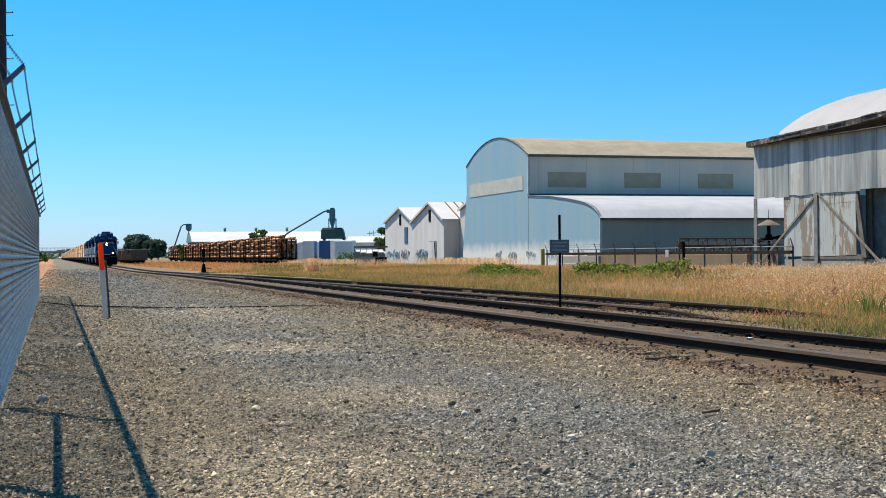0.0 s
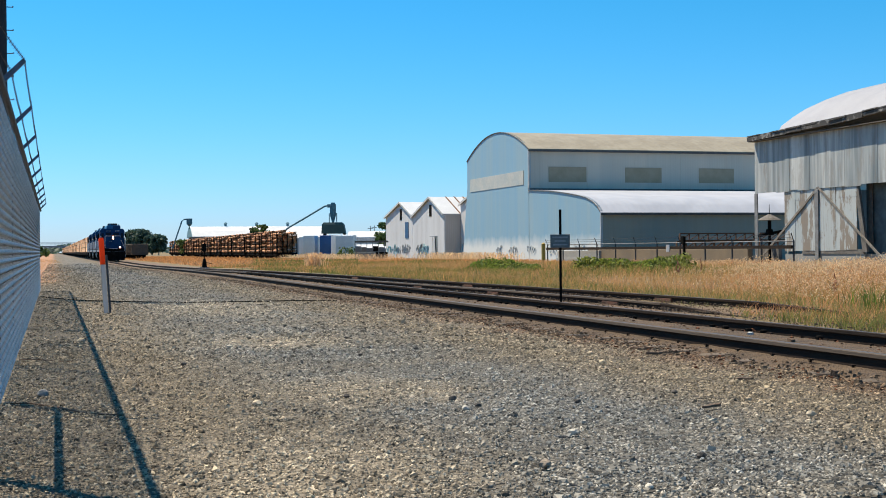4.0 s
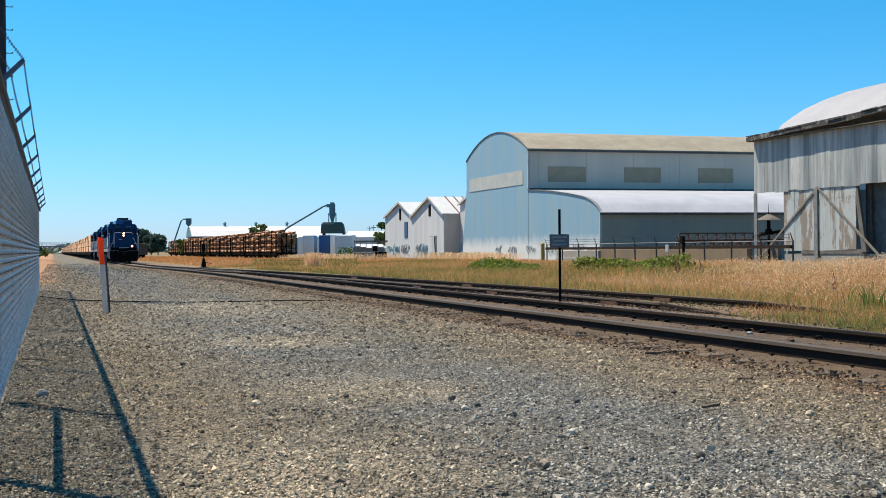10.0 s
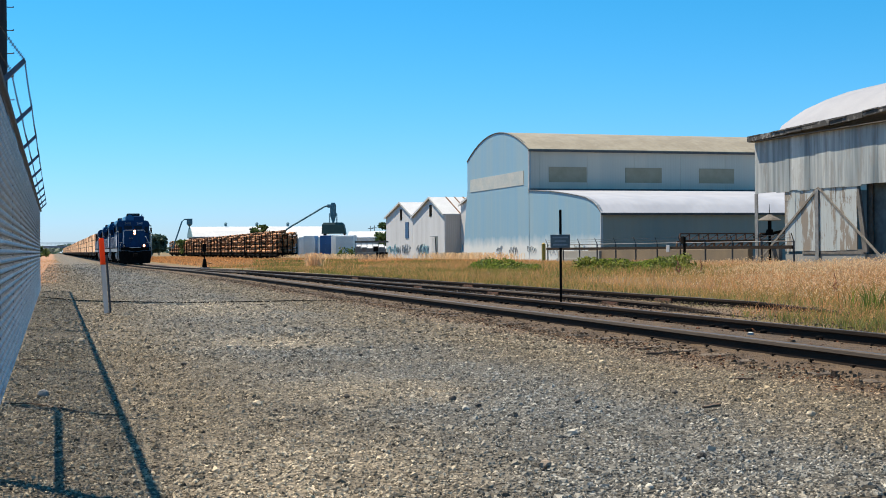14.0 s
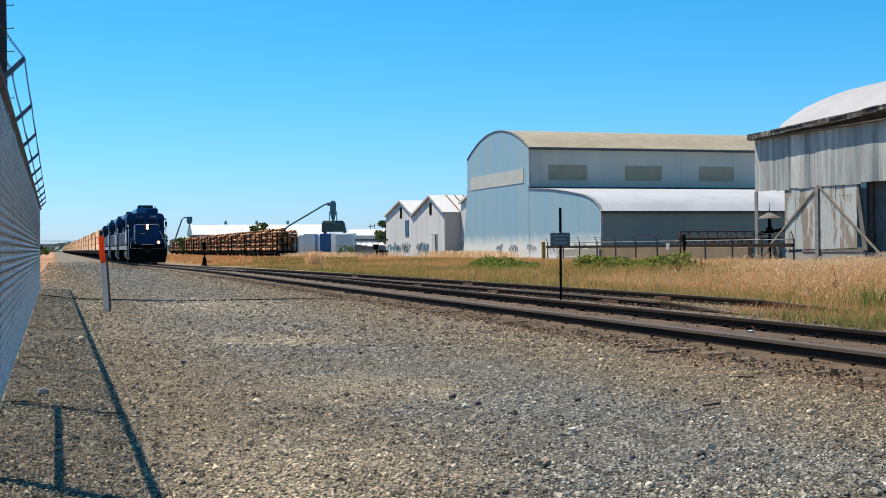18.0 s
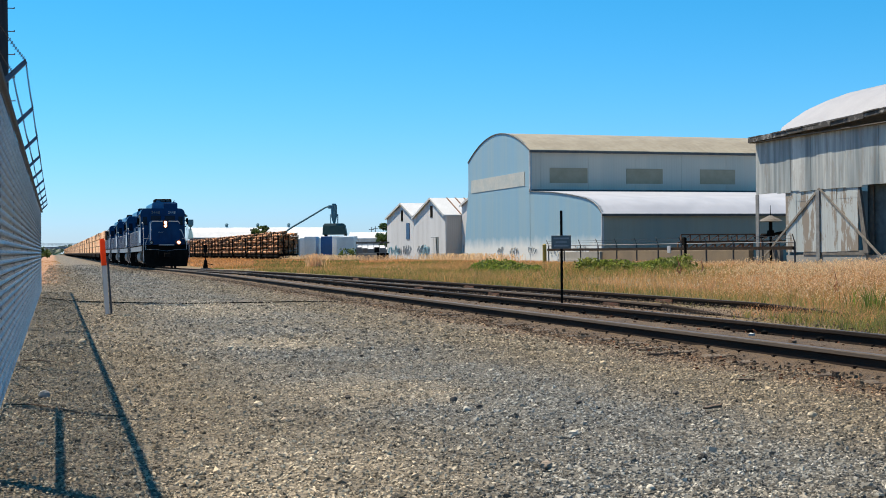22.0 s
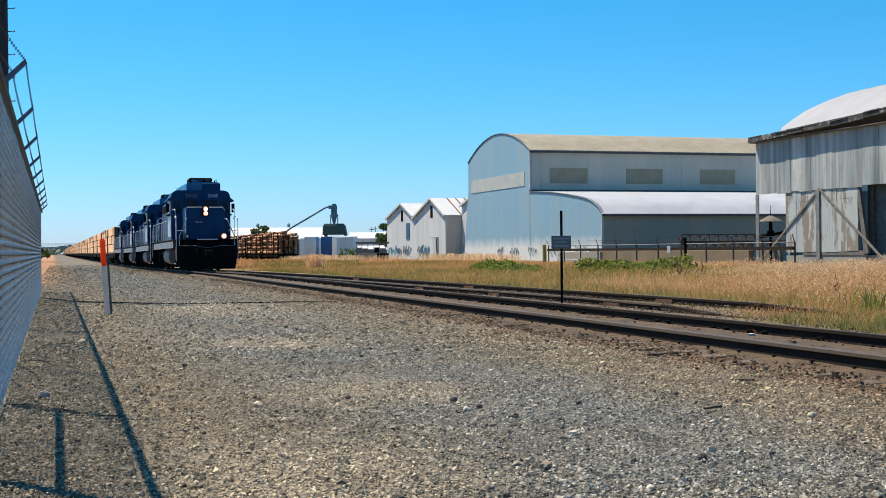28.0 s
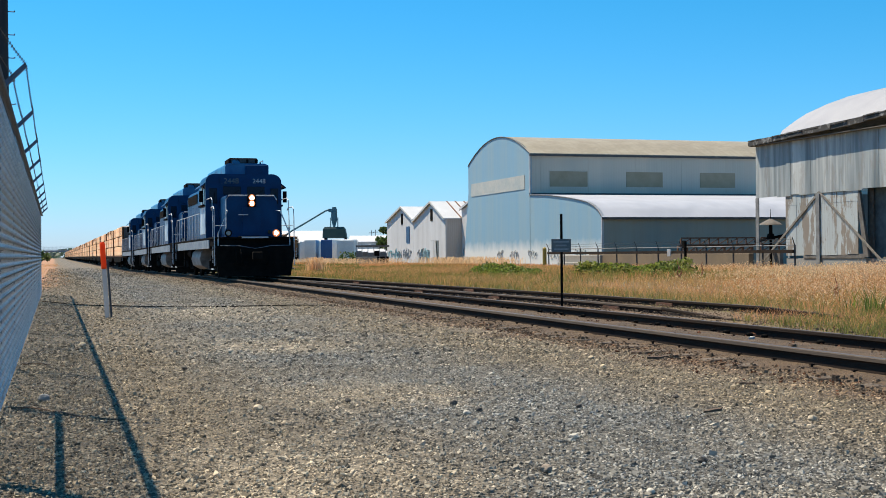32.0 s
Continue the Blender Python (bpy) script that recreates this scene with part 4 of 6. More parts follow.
def lumber_car(uneven=False):
    o = thing("lumber_flatcar", "rusty flatcar stacked with bundles of fresh orange-tan lumber",
              "freight car", group="freight cars of the train")
    part("deck", Shape().box(-1.42, 1.42, 0.4, CAR_LEN - 0.4, 0.98, 1.14, 0.01), RUST, o)
    part("side_sill", Shape().prism([(0.5, 1.1), (CAR_LEN - 0.5, 1.1), (CAR_LEN - 3.6, 0.6), (3.6, 0.6)], "x", -1.46, -1.38)
         .prism([(0.5, 1.1), (CAR_LEN - 0.5, 1.1), (CAR_LEN - 3.6, 0.6), (3.6, 0.6)], "x", 1.38, 1.46).box(-0.25, 0.25, 0.1, CAR_LEN - 0.1, 0.7, 0.98), BLACK, o)
    for y in (0.35, CAR_LEN - 0.35):
        part("coupler", Shape().box(-0.12, 0.12, y - 0.4, y + 0.4, 0.76, 0.96), BLACK, o)
    truck(o, 2.6, 1.75, False)
    truck(o, CAR_LEN - 2.6, 1.75, False)
    for k in range(4):
        part("bulkhead_post", Shape().box(-1.4 + k * 0.9, -1.28 + k * 0.9, 0.45, 0.6, 1.14, 3.8), RUST, o)
    part("bulkhead", Shape().box(-1.42, 1.42, 0.62, 0.74, 1.14, 3.75, 0.01), DARK_TIMBER, o)
    n, gap = 7, 0.1
    w = (CAR_LEN - 1.6) / n
    me = Shape().box(-1.38, 1.38, 0, w - gap, 0, 0.82, 0.02).mesh("lumber_pack")
    sticker = Shape().box(-1.3, 1.3, 0.3, 0.4, -0.08, 0).box(-1.3, 1.3, 1.9, 2.0, -0.08, 0).mesh("sticker")
    strap = Shape().box(-1.39, 1.39, 0.5, 0.54, -0.005, 0.83).box(-1.39, 1.39, 1.7, 1.74, -0.005, 0.83).mesh("strap")
    for row in range(3):
        for k in range(n):
            b = part("lumber_pack", me, LUMBER, o, at=pose(random.uniform(-0.04, 0.04), 0.8 + k * w, 1.22 + row * 0.9))
            part("sticker", sticker, TIMBER, b)
            if uneven and row == 2 and k in (2, 5):
                top = part("cover_sheet", Shape().prism([(-1.4, 0.86), (1.4, 0.86), (1.42, 0.5), (1.2, 1.05), (0.3, 1.2), (-0.6, 1.1), (-1.42, 0.55)], "y", -0.1, w), BARK, b, "dark brown cover sheet")
            if row == 2 and k < 2:
                part("strap", strap, BLACK, b)
    return o


lead = locomotive(True)
follower = locomotive(False)
TRAIN = [(lead, 0.0), (follower, 17.35)]
for k in (2, 3):
    TRAIN.append((copy_thing(follower, Matrix()), 17.35 * k))
first_car = lumber_car()
uneven_car = lumber_car(uneven=True)
START = 17.35 * 4 + 0.1
TRAIN.append((first_car, START))
TRAIN.append((uneven_car, START + CAR_LEN))
for k in range(2, 36):
    TRAIN.append((copy_thing(uneven_car if k % 3 == 1 else first_car, Matrix()), START + CAR_LEN * k))


def head_y(t):
    """Place of the leading nose along the track."""
    return 182.7 - 4.65 * t + 0.013 * t * t


def motions():
    times = [k * 2.0 for k in range(17)]
    for ob, back in TRAIN:
        rows = []
        for t in times:
            y = head_y(t) + back
            za, zb = float(dip(MAIN_X, y + 3)), float(dip(MAIN_X, y + 14))
            rows.append((t, pose(MAIN_X, y, HEAD + za - (zb - za) * 3 / 11, math.degrees(math.atan2(zb - za, 11)))))
        walk(ob, rows)
    # wheels of the two leading engines roll without slipping
    for w, y in TURNING:
        rows, t = [], 0.0
        place = w.location.copy()
        while t < 32.0:
            rows.append(t)
            t += 0.133333
        rows.append(32.0)
        walk(w, [(s, Matrix.Translation(place) @ Matrix.Rotation((head_y(0) - head_y(s)) / 0.51, 4, "X")) for s in rows])


# ---- the long arched mill shed ----
BX = 40.0  # line of the gable walls that face the tracks


def arch(y0, y1, z0, z1, n=14, skew=0.0):
    """An arched roof line from (y0, z0) over z1 to (y1, z0)."""
    pts = []
    for k in range(n + 1):
        u = k / n
        pts.append((y0 + (y1 - y0) * u, z0 + (z1 - z0) * (1 - abs(2 * u - 1) ** 2.0)))
    return pts


def strip_roof(name, line, x0, x1, thick, material, parent):
    s = Shape()
    inner = [(y, z - thick) for y, z in line]
    s.loft([[(x, y, z) for y, z in line] + [(x, y, z) for y, z in reversed(inner)] for x in (x0, x1)])
    return part(name, s, material, parent, smooth=True)


def mill_shed():
    o = thing("mill_shed", "large arch-roofed pale blue mill shed with a low lean-to", "industrial building")
    y0, y1, ze, za = 104.7, 122.0, 9.88, 11.98
    top = arch(y0, y1, ze, za)
    x1 = 78.0
    # gable wall with a whitewashed foot
    part("gable_wall", Shape().prism([(y0, -0.2), (y0, ze)] + top[1:-1] + [(y1, ze), (y1, -0.2)], "x", BX, BX + 0.2), GABLE, o, "pale blue gable wall with a limewashed foot")
    part("light_band", Shape().box(BX - 0.04, BX, 105.9, 121.0, 6.72, 7.98), CREAM, o, "cream translucent light band")
    part("buttress", Shape().prism([(y1 + 0.2, 7.0), (y1, 7.0), (y1, -0.1), (y1 + 1.8, -0.1)], "x", BX + 0.05, BX + 0.35), GABLE, o)
    part("long_wall", Shape().box(BX + 0.2, x1, y0, y0 + 0.2, 5.0, ze), LONGWALL, o, "grey clerestory wall")
    part("back_wall", Shape().box(BX + 0.2, x1, y1 - 0.2, y1, -0.1, ze), LONGWALL, o)
    part("end_wall", Shape().box(x1 - 0.2, x1, y0, y1, -0.1, ze), GABLE, o)
    strip_roof("roof", [(y0 - 0.25, ze - 0.06)] + top[1:-1] + [(y1 + 0.08, ze - 0.02)], BX - 0.03, x1, 0.09, ROOF_TAN, o)
    part("gutter", Shape().box(BX - 0.1, x1, y0 - 0.3, y0 - 0.17, ze - 0.3, ze - 0.13), DARK_TRIM, o)
    edge = Shape()
    edge.pipe([(BX - 0.03, y, z - 0.02) for y, z in top], 0.05, 5)
    part("roof_edge", edge, DARK_TRIM, o)
    part("corner_trim", Shape().box(BX - 0.03, BX + 0.12, y0 - 0.08, y0 + 0.1, 6.0, ze - 0.1), WHITE_TRIM, o)
    for k in range(5):
        w = part("blanked_window", Shape().box(41.9 + k * 7.4, 45.5 + k * 7.4, y0 - 0.05, y0, 6.9, 8.26), WINDOW_BLANK, o)
        part("window_trim", Shape().box(41.82 + k * 7.4, 45.58 + k * 7.4, y0 - 0.07, y0 - 0.05, 6.82, 6.9), LONGWALL, w)
    for k in range(8):
        part("wall_rib", Shape().box(41.0 + k * 4.6, 41.06 + k * 4.6, y0 - 0.03, y0, 6.1, ze - 0.3), LONGWALL, o)
    # lean-to: nearly flat near the wall, rolled down at the front
    ly = 89.4
    line = [(ly - 0.25, 3.72), (ly, 3.85), (90.0, 4.32), (90.9, 4.72), (92.1, 5.04), (93.5, 5.25), (96.0, 5.55), (100.0, 5.93), (y0, 6.2)]
    part("lean_to_gable", Shape().prism([(ly, -0.2)] + line[1:] + [(y0, -0.2)], "x", BX + 0.02, BX + 0.2), GABLE, o, "pale blue lean-to end wall")
    part("lean_to_wall", Shape().box(BX + 0.2, x1, ly, ly + 0.2, -0.1, 3.85), LEANWALL, o, "grey lean-to wall")
    strip_roof("lean_to_roof", line, BX - 0.03, x1, 0.1, ROOF_PALE, o)
    # dark strip along the foot of the clerestory wall
    part("flashing", Shape().box(BX - 0.05, x1, y0 - 0.05, y0 - 0.012, 6.2, 6.34), DARK_TRIM, o)
    part("lean_to_gutter", Shape().box(BX - 0.1, x1, ly - 0.34, ly - 0.24, 3.55, 3.74), DARK_TRIM, o)
    part("lean_to_edge", Shape().pipe([(BX - 0.02, y, z - 0.04) for y, z in line[1:]], 0.045, 5), DARK_TRIM, o)
    part("lean_to_corner", Shape().box(BX - 0.02, BX + 0.16, ly - 0.06, ly + 0.08, 0.0, 3.75), WHITE_TRIM, o)
    # scrawled paint on the foot, without words
    rng = random.Random(5)
    for cy, w in ((112.5, 1.6), (108.8, 2.2), (104.0, 2.2), (98.5, 3.0), (93.5, 2.0)):
        s = Shape()
        for k in range(5):
            c, r = cy + (k - 2) * w * 0.2, rng.uniform(0.15, 0.45)
            a0, zc = rng.uniform(0, 6), rng.uniform(0.8, 1.1)
            s.pipe([Vector((BX - 0.045, c + r * 0.7 * math.cos(a0 + j * 0.6), zc + r * math.sin(a0 + j * 0.6 * rng.uniform(0.8, 1.2)))) for j in range(9)], 0.028, 4)
        part("scrawl", s, SCRAWL_GREY, o)


mill_shed()


# ---- white gabled sheds ----
def white_shed(y0, y1, zr, ze, shutter, BX=40.0):
    ym = (y0 + y1) / 2 - 1.1
    o = thing("white_shed", "white gabled wooden shed with a pale ribbed roof and scrawled paint", "shed", group="white gabled sheds")
    part("gable_wall", Shape().prism([(y0, -0.2), (y0, ze), (ym, zr), (y1, ze), (y1, -0.2)], "x", BX, BX + 0.15), HOUSE, o)
    part("side_wall", Shape().box(BX + 0.15, BX + 16, y0, y0 + 0.15, -0.2, ze), HOUSE_SIDE, o)
    part("side_wall", Shape().box(BX + 0.15, BX + 16, y1 - 0.15, y1, -0.2, ze), HOUSE_SIDE, o)
    part("end_wall", Shape().prism([(y0, -0.2), (y0, ze), (ym, zr), (y1, ze), (y1, -0.2)], "x", BX + 16, BX + 16.15), HOUSE, o)
    for a, b in ((y0 - 0.12, ym), (y1 + 0.12, ym)):
        z = ze - 0.02
        part("roof", Shape().loft([[(x, a, z), (x, b, zr + 0.05), (x, b, zr + 0.17), (x, a, z + 0.12)] for x in (BX - 0.2, BX + 16.3)]), ROOF_WHITE, o)
        for k in range(9) if not shutter else ():
            x = BX + 1.7 + k * 1.0
            part("roof_batten", Shape().loft([[(x, a, z + 0.12), (x, b, zr + 0.17), (x, b, zr + 0.22), (x, a, z + 0.17)],
                                              [(x + 0.14, a, z + 0.12), (x + 0.14, b, zr + 0.17), (x + 0.14, b, zr + 0.22), (x + 0.14, a, z + 0.17)]]), RUST, o)
    for a, b in ((y0 - 0.14, ym), (y1 + 0.14, ym)):
        part("barge_board", Shape().loft([[(x, a, ze - 0.12), (x, b, zr - 0.02), (x, b, zr + 0.2), (x, a, ze + 0.12)] for x in (BX - 0.26, BX - 0.2)]), WHITE_TRIM, o)
    part("loft_vent", Shape().box(BX - 0.04, BX, ym - 0.45, ym + 0.4, zr - 2.0, zr - 0.7), BLACK, o, "dark weathered loft hatch")
    if shutter:
        part("shutter", Shape().box(BX - 0.06, BX, ym - 3.4, ym - 2.0, 2.4, 4.3), BLUE_SHUTTER, o, "blue shutter")
    else:
        # flat dark panel on the wall stands for the doorway's shade
        part("doorway", Shape().box(BX - 0.03, BX, ym - 2.6, ym + 0.3, -0.1, 2.5), BLACK_VOID, o, "dark panel for the shaded doorway")
        part("open_door", Shape().box(BX - 0.09, BX - 0.04, ym - 1.0, ym + 0.4, 0.0, 2.45), HOUSE, o, "white door leaf")
        part("leaning_board", Shape().prism([(ym - 2.3, 0.0), (ym - 1.2, 0.0), (ym - 1.3, 2.45), (ym - 1.9, 2.45)], "x", BX - 0.13, BX - 0.09), WHITE_TRIM, o)
    rng = random.Random(int(y0))
    for k in range(7):
        s = Shape()
        cy = rng.uniform(y0 + 1, y1 - 1)
        for j in range(5):
            c, r = cy + (j - 2) * 0.42, rng.uniform(0.2, 0.55)
            a0, zc = rng.uniform(0, 6), rng.uniform(0.8, 1.3)
            s.pipe([Vector((BX - 0.03, c + r * 0.7 * math.cos(a0 + i * 0.6), zc + r * math.sin(a0 + i * 0.6 * rng.uniform(0.8, 1.2)))) for i in range(9)], 0.03, 4)
        part("scrawl", s, SCRAWL_GREY if k % 3 else SCRAWL_TEAL, o)


white_shed(142.65, 155.0, 6.6, 5.0, True)
white_shed(130.0, 142.6, 6.7, 4.75, False)
white_shed(124.2, 129.9, 6.6, 5.75, True, 41.8)


# ---- old zinc-clad loading shed ----
def old_shed():
    o = thing("loading_shed", "old loading shed in weathered zinc sheets with timber braces", "shed")
    y1, y0 = 67.0, 44.0
    # upper sheets hung as separate panels, uneven at the lower edge
    rng = random.Random(3)
    y = y1
    k = 0
    while y > y0:
        w = rng.uniform(0.9, 1.7)
        z = 4.2 + rng.uniform(-0.06, 0.05)
        part("zinc_sheet", Shape().box(BX + 0.012 * (k % 2), BX + 0.05 + 0.012 * (k % 2), y - w - 0.02, y, z, 7.25), OLD_SHEET, o)
        y -= w
        k += 1
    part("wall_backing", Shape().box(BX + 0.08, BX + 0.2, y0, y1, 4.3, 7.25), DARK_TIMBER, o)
    # lower sheets
    y, k = 63.9, 0
    while y > 57.2:
        w = rng.uniform(0.8, 1.1)
        yb = max(y - w, 56.9)
        part("zinc_sheet", Shape().box(BX + 0.055 + 0.012 * (k % 2), BX + 0.095 + 0.012 * (k % 2), yb - 0.02, y, 3.62, 4.3), OLD_WHITE, o)
        part("zinc_sheet", Shape().box(BX + 0.062 + 0.012 * (k % 2), BX + 0.1 + 0.012 * (k % 2), yb - 0.02, y, 0.8 + rng.uniform(-0.05, 0.05), 3.68), OLD_WHITE, o)
        y = yb
        k += 1
        if yb <= 56.9:
            break
    part("plinth", Shape().box(BX + 0.12, BX + 0.5, 56.5, 63.95, -0.2, 0.62), CONCRETE, o)
    part("sill_board", Shape().box(BX + 0.08, BX + 0.15, 56.5, 62.2, 0.62, 0.86), DARK_TIMBER, o)
    part("side_wall", Shape().box(BX + 0.2, BX + 14, 63.75, 63.9, -0.2, 4.3), OLD_SHEET, o)
    # opening closed by a panel coloured as interior shade, with boards before it
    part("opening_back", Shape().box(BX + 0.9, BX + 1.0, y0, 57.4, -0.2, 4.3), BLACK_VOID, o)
    for k in range(6):
        part("board", Shape().box(BX + 0.75, BX + 0.8, 56.7 - k * 1.5, 57.0 - k * 1.5, -0.1, 4.3), DARK_TIMBER, o)
    part("slanted_jamb", Shape().prism([(57.2, 4.2), (56.95, 4.2), (56.2, 0.7), (56.6, 0.7)], "x", BX + 0.06, BX + 0.2), DARK_TIMBER, o)
    part("floor", Shape().box(BX + 0.3, BX + 14, y0, 63.7, -0.2, 0.6), CONCRETE, o)
    # roof with worn edge boards
    line = [(67.15, 7.5), (66, 7.5), (60, 7.6), (54, 7.85), (44, 8.3)]
    strip_roof("roof", line, BX - 0.37, BX + 14, 0.14, DARK_TIMBER, o)
    y = 67.15
    k = 0
    while y > y0:
        w = rng.uniform(0.9, 1.6)
        def eave(yy):
            return 7.32 + (67.1 - yy) * 0.02 + max(0, 59 - yy) * 0.03
        za, zb, lift = eave(y), eave(y - w), rng.uniform(0, 0.03)
        xo, drop = BX - 0.44 - 0.02 * (k % 2), rng.uniform(-0.03, 0.05)
        part("fascia_board", Shape().loft([[(x, y - 0.02, za - drop + 0.0), (x, y - w, zb - drop), (x, y - w, zb + 0.2), (x, y - 0.02, za + 0.2)] for x in (xo, BX - 0.37)]), FLAKED, o)
        xo = BX - 0.5 + rng.uniform(0, 0.06)
        part("roof_board", Shape().loft([[(x, y - 0.015, za + 0.2 + lift), (x, y - w, zb + 0.2 + lift), (x, y - w, zb + 0.26 + lift), (x, y - 0.015, za + 0.26 + lift)] for x in (xo, BX + 0.9)]), FLAKED, o)
        y -= w
        k += 1
    part("dark_soffit", Shape().box(BX - 0.36, BX, y0, 67.1, 7.25, 7.29), DARK_TIMBER, o)
    # arched white roof that rises from behind the boards
    top = [(71.1, 8.7), (69.9, 9.16), (68.6, 9.5), (66.4, 9.84), (64.2, 10.05), (62.0, 10.1), (60.6, 10.12), (54, 10.1), (44, 9.95)]
    foot = [(64.4, 7.7), (63.4, 7.72), (62.4, 7.75), (60.6, 7.8), (58.6, 7.85), (56.5, 7.9), (55.3, 7.95), (50, 8.1), (42, 8.3)]
    s = Shape()
    rings = []
    for x, u in ((0.6, 0.0), (1.6, 0.4), (2.9, 0.75), (4.5, 1.0), (14.0, 0.9)):
        rings.append([(BX + x, a[0] + (b[0] - a[0]) * min(x / 4.5, 1), a[1] + (b[1] - a[1]) * u) for a, b in zip(foot, top)])
    s.loft(rings, cap=False, closed=False)
    s.loft([[(px, py, pz - 0.12) for px, py, pz in r] for r in rings], cap=False, closed=False)
    part("arched_roof", s, ROOF_ARCH, o, "white arched roof sheet", True)
    for a, b in zip(foot[:-1], foot[1:]):
        part("roof_kerb", Shape().loft([[(x, a[0] + 0.1, a[1] - 0.2), (x, b[0] + 0.08, b[1] - 0.2), (x, b[0] + 0.08, b[1] + 0.17), (x, a[0] + 0.1, a[1] + 0.17)] for x in (BX + 0.5, BX + 0.62)]), FLAKED, o)
    # posts and braces
    for y in (66.9, 60.65, 52.5):
        part("post", Shape().box(BX + 0.0, BX + 0.048, y - 0.17, y + 0.17, -0.2, 4.19), POST_GREY, o)
    for a, b in (((60.5, 4.25), (67.0, 0.0)), ((60.5, 4.25), (54.2, -0.1))):
        d = Vector((0, b[0] - a[0], b[1] - a[1])).normalized()
        n = Vector((0, -d.z, d.y)) * 0.065
        s = Shape().loft([[(x, a[0] + n.y, a[1] + n.z), (x, a[0] - n.y, a[1] - n.z), (x, b[0] - n.y, b[1] - n.z), (x, b[0] + n.y, b[1] + n.z)] for x in (BX + 0.005, BX + 0.05)])
        part("brace", s, TIMBER, o, "pale weathered diagonal brace")


old_shed()


# ---- yard fence before the mill shed, steel frames, small things ----
def yard_fence():
    o = thing("yard_fence", "low weathered fence with steel posts, pipe rail and timber rail", "fence")
    X, ya, yb = 37.2, 58.5, 93.3
    post = Shape().tube((0, 0, -0.2), (0, 0, 1.35), 0.05, 6).tube((0, 0, 1.33), (-0.25, -0.15, 1.75), 0.03, 4).mesh("post")
    n = int((yb - ya) / 3.05)
    for k in range(n + 1):
        part("post", post, DARK_PIPE, o, at=pose(X, ya + k * (yb - ya) / n, 0))
    part("pipe_rail", Shape().tube((X, ya, 1.32), (X, yb, 1.32), 0.035, 6), POST_GREY, o)
    part("timber_rail", Shape().box(X - 0.14, X - 0.06, ya, yb, 0.92, 1.1), RAIL_SIDE, o)
    for z in (1.5, 1.65):
        part("wire", Shape().tube((X - 0.18, ya, z), (X - 0.18, yb, z), 0.012, 3), DARK_PIPE, o)


yard_fence()
solid("low_wall", Shape().box(38.3, 38.6, 65.0, 88.0, -0.2, 0.92, 0.02), TAN_WALL, "low tan concrete wall behind the yard fence", "wall")
solid("bollard", Shape().tube((37.0, 93.7, -0.2), (37.0, 93.7, 1.4), 0.16, 12).tube((37.0, 93.7, 1.4), (37.0, 93.7, 1.5), 0.16, 12, 0.04), YELLOW,
      "yellow painted steel bollard at the fence end", "bollard", smooth=True)
solid("black_post", Shape().box(36.65, 36.79, 69.65, 69.79, -0.2, 1.7, 0.02).box(36.58, 36.65, 69.55, 69.9, 1.25, 1.72, 0.02), BLACK, "short black post with a dark box", "post")
solid("white_notice", Shape().box(36.95, 37.0, 72.15, 72.6, 0.75, 1.2, 0.01), WHITE_PLASTIC, "small white notice hung on the yard fence", "notice")
solid("low_barrier", Shape().box(37.9, 38.1, 85.0, 93.0, 0.0, 0.85, 0.03).box(37.8, 38.2, 85.0, 93.0, 0.0, 0.3, 0.03), CONCRETE, "pale concrete barrier with scrawled paint", "barrier")


def steel_frames():
    """Stacked rusty lattice frames behind the fence."""
    me = Shape()
    L = 6.0
    for z in (0, 0.5):
        me.box(0, L, -0.05, 0.05, z, z + 0.09)
    for k in range(9):
        x = k * L / 8
        me.box(x - 0.04, x + 0.04, -0.04, 0.04, 0, 0.5)
        if k < 8:
            me.tube((x, 0, 0.05), (x + L / 8, 0, 0.5), 0.03, 4)
    mesh = me.mesh("steel_frame")
    for lay, (z, x, y) in enumerate([(0.9, 42.6, 82.0), (0.9, 43.2, 83.2), (1.5, 42.9, 82.1), (0.9, 49.0, 81.5), (1.5, 49.1, 81.6)]):
        z = {0.9: 0.9, 1.5: 1.47}[z]
        ob = tagged(part("steel_frame", mesh, RUST, at=pose(x, y, z, 0, 0, random.uniform(-1, 1))), "rusty lattice steel frame in a stack", "steel frame", "stack of rusty steel frames")
    for x in (43.2, 47.6, 50.0, 54.4):
        solid("timber_block", Shape().box(x, x + 0.3, 80.6, 83.8, -0.1, 0.9), DARK_TIMBER, "dark timber stack block under steel frames", "timber block", "blocks under the frames")


steel_frames()


def valve():
    o = thing("pump_stand", "dark iron pump stand with a wide conical cowl", "pump", pose(43.9, 71.8, 0))
    part("stem", Shape().tube((0, 0, -0.1), (0, 0, 2.7), 0.09, 8).tube((0, 0, 2.9), (0, 0, 3.75), 0.03, 6, 0.01), BLACK, o)
    part("cowl", Shape().tube((0, 0, 2.72), (0, 0, 2.84), 0.75, 18, 0.6).tube((0, 0, 2.84), (0, 0, 3.1), 0.6, 18, 0.1), DARK_TIMBER, o, "weathered conical cowl")
    part("body", Shape().tube((0, 0, 1.75), (0, 0, 2.15), 0.3, 10, 0.2).tube((0, 0, 2.15), (0, 0, 2.7), 0.12, 10), BLACK, o)
    part("handle", Shape().tube((-1.1, 0.1, 1.65), (1.0, -0.1, 2.05), 0.09, 8), BLACK, o)


valve()


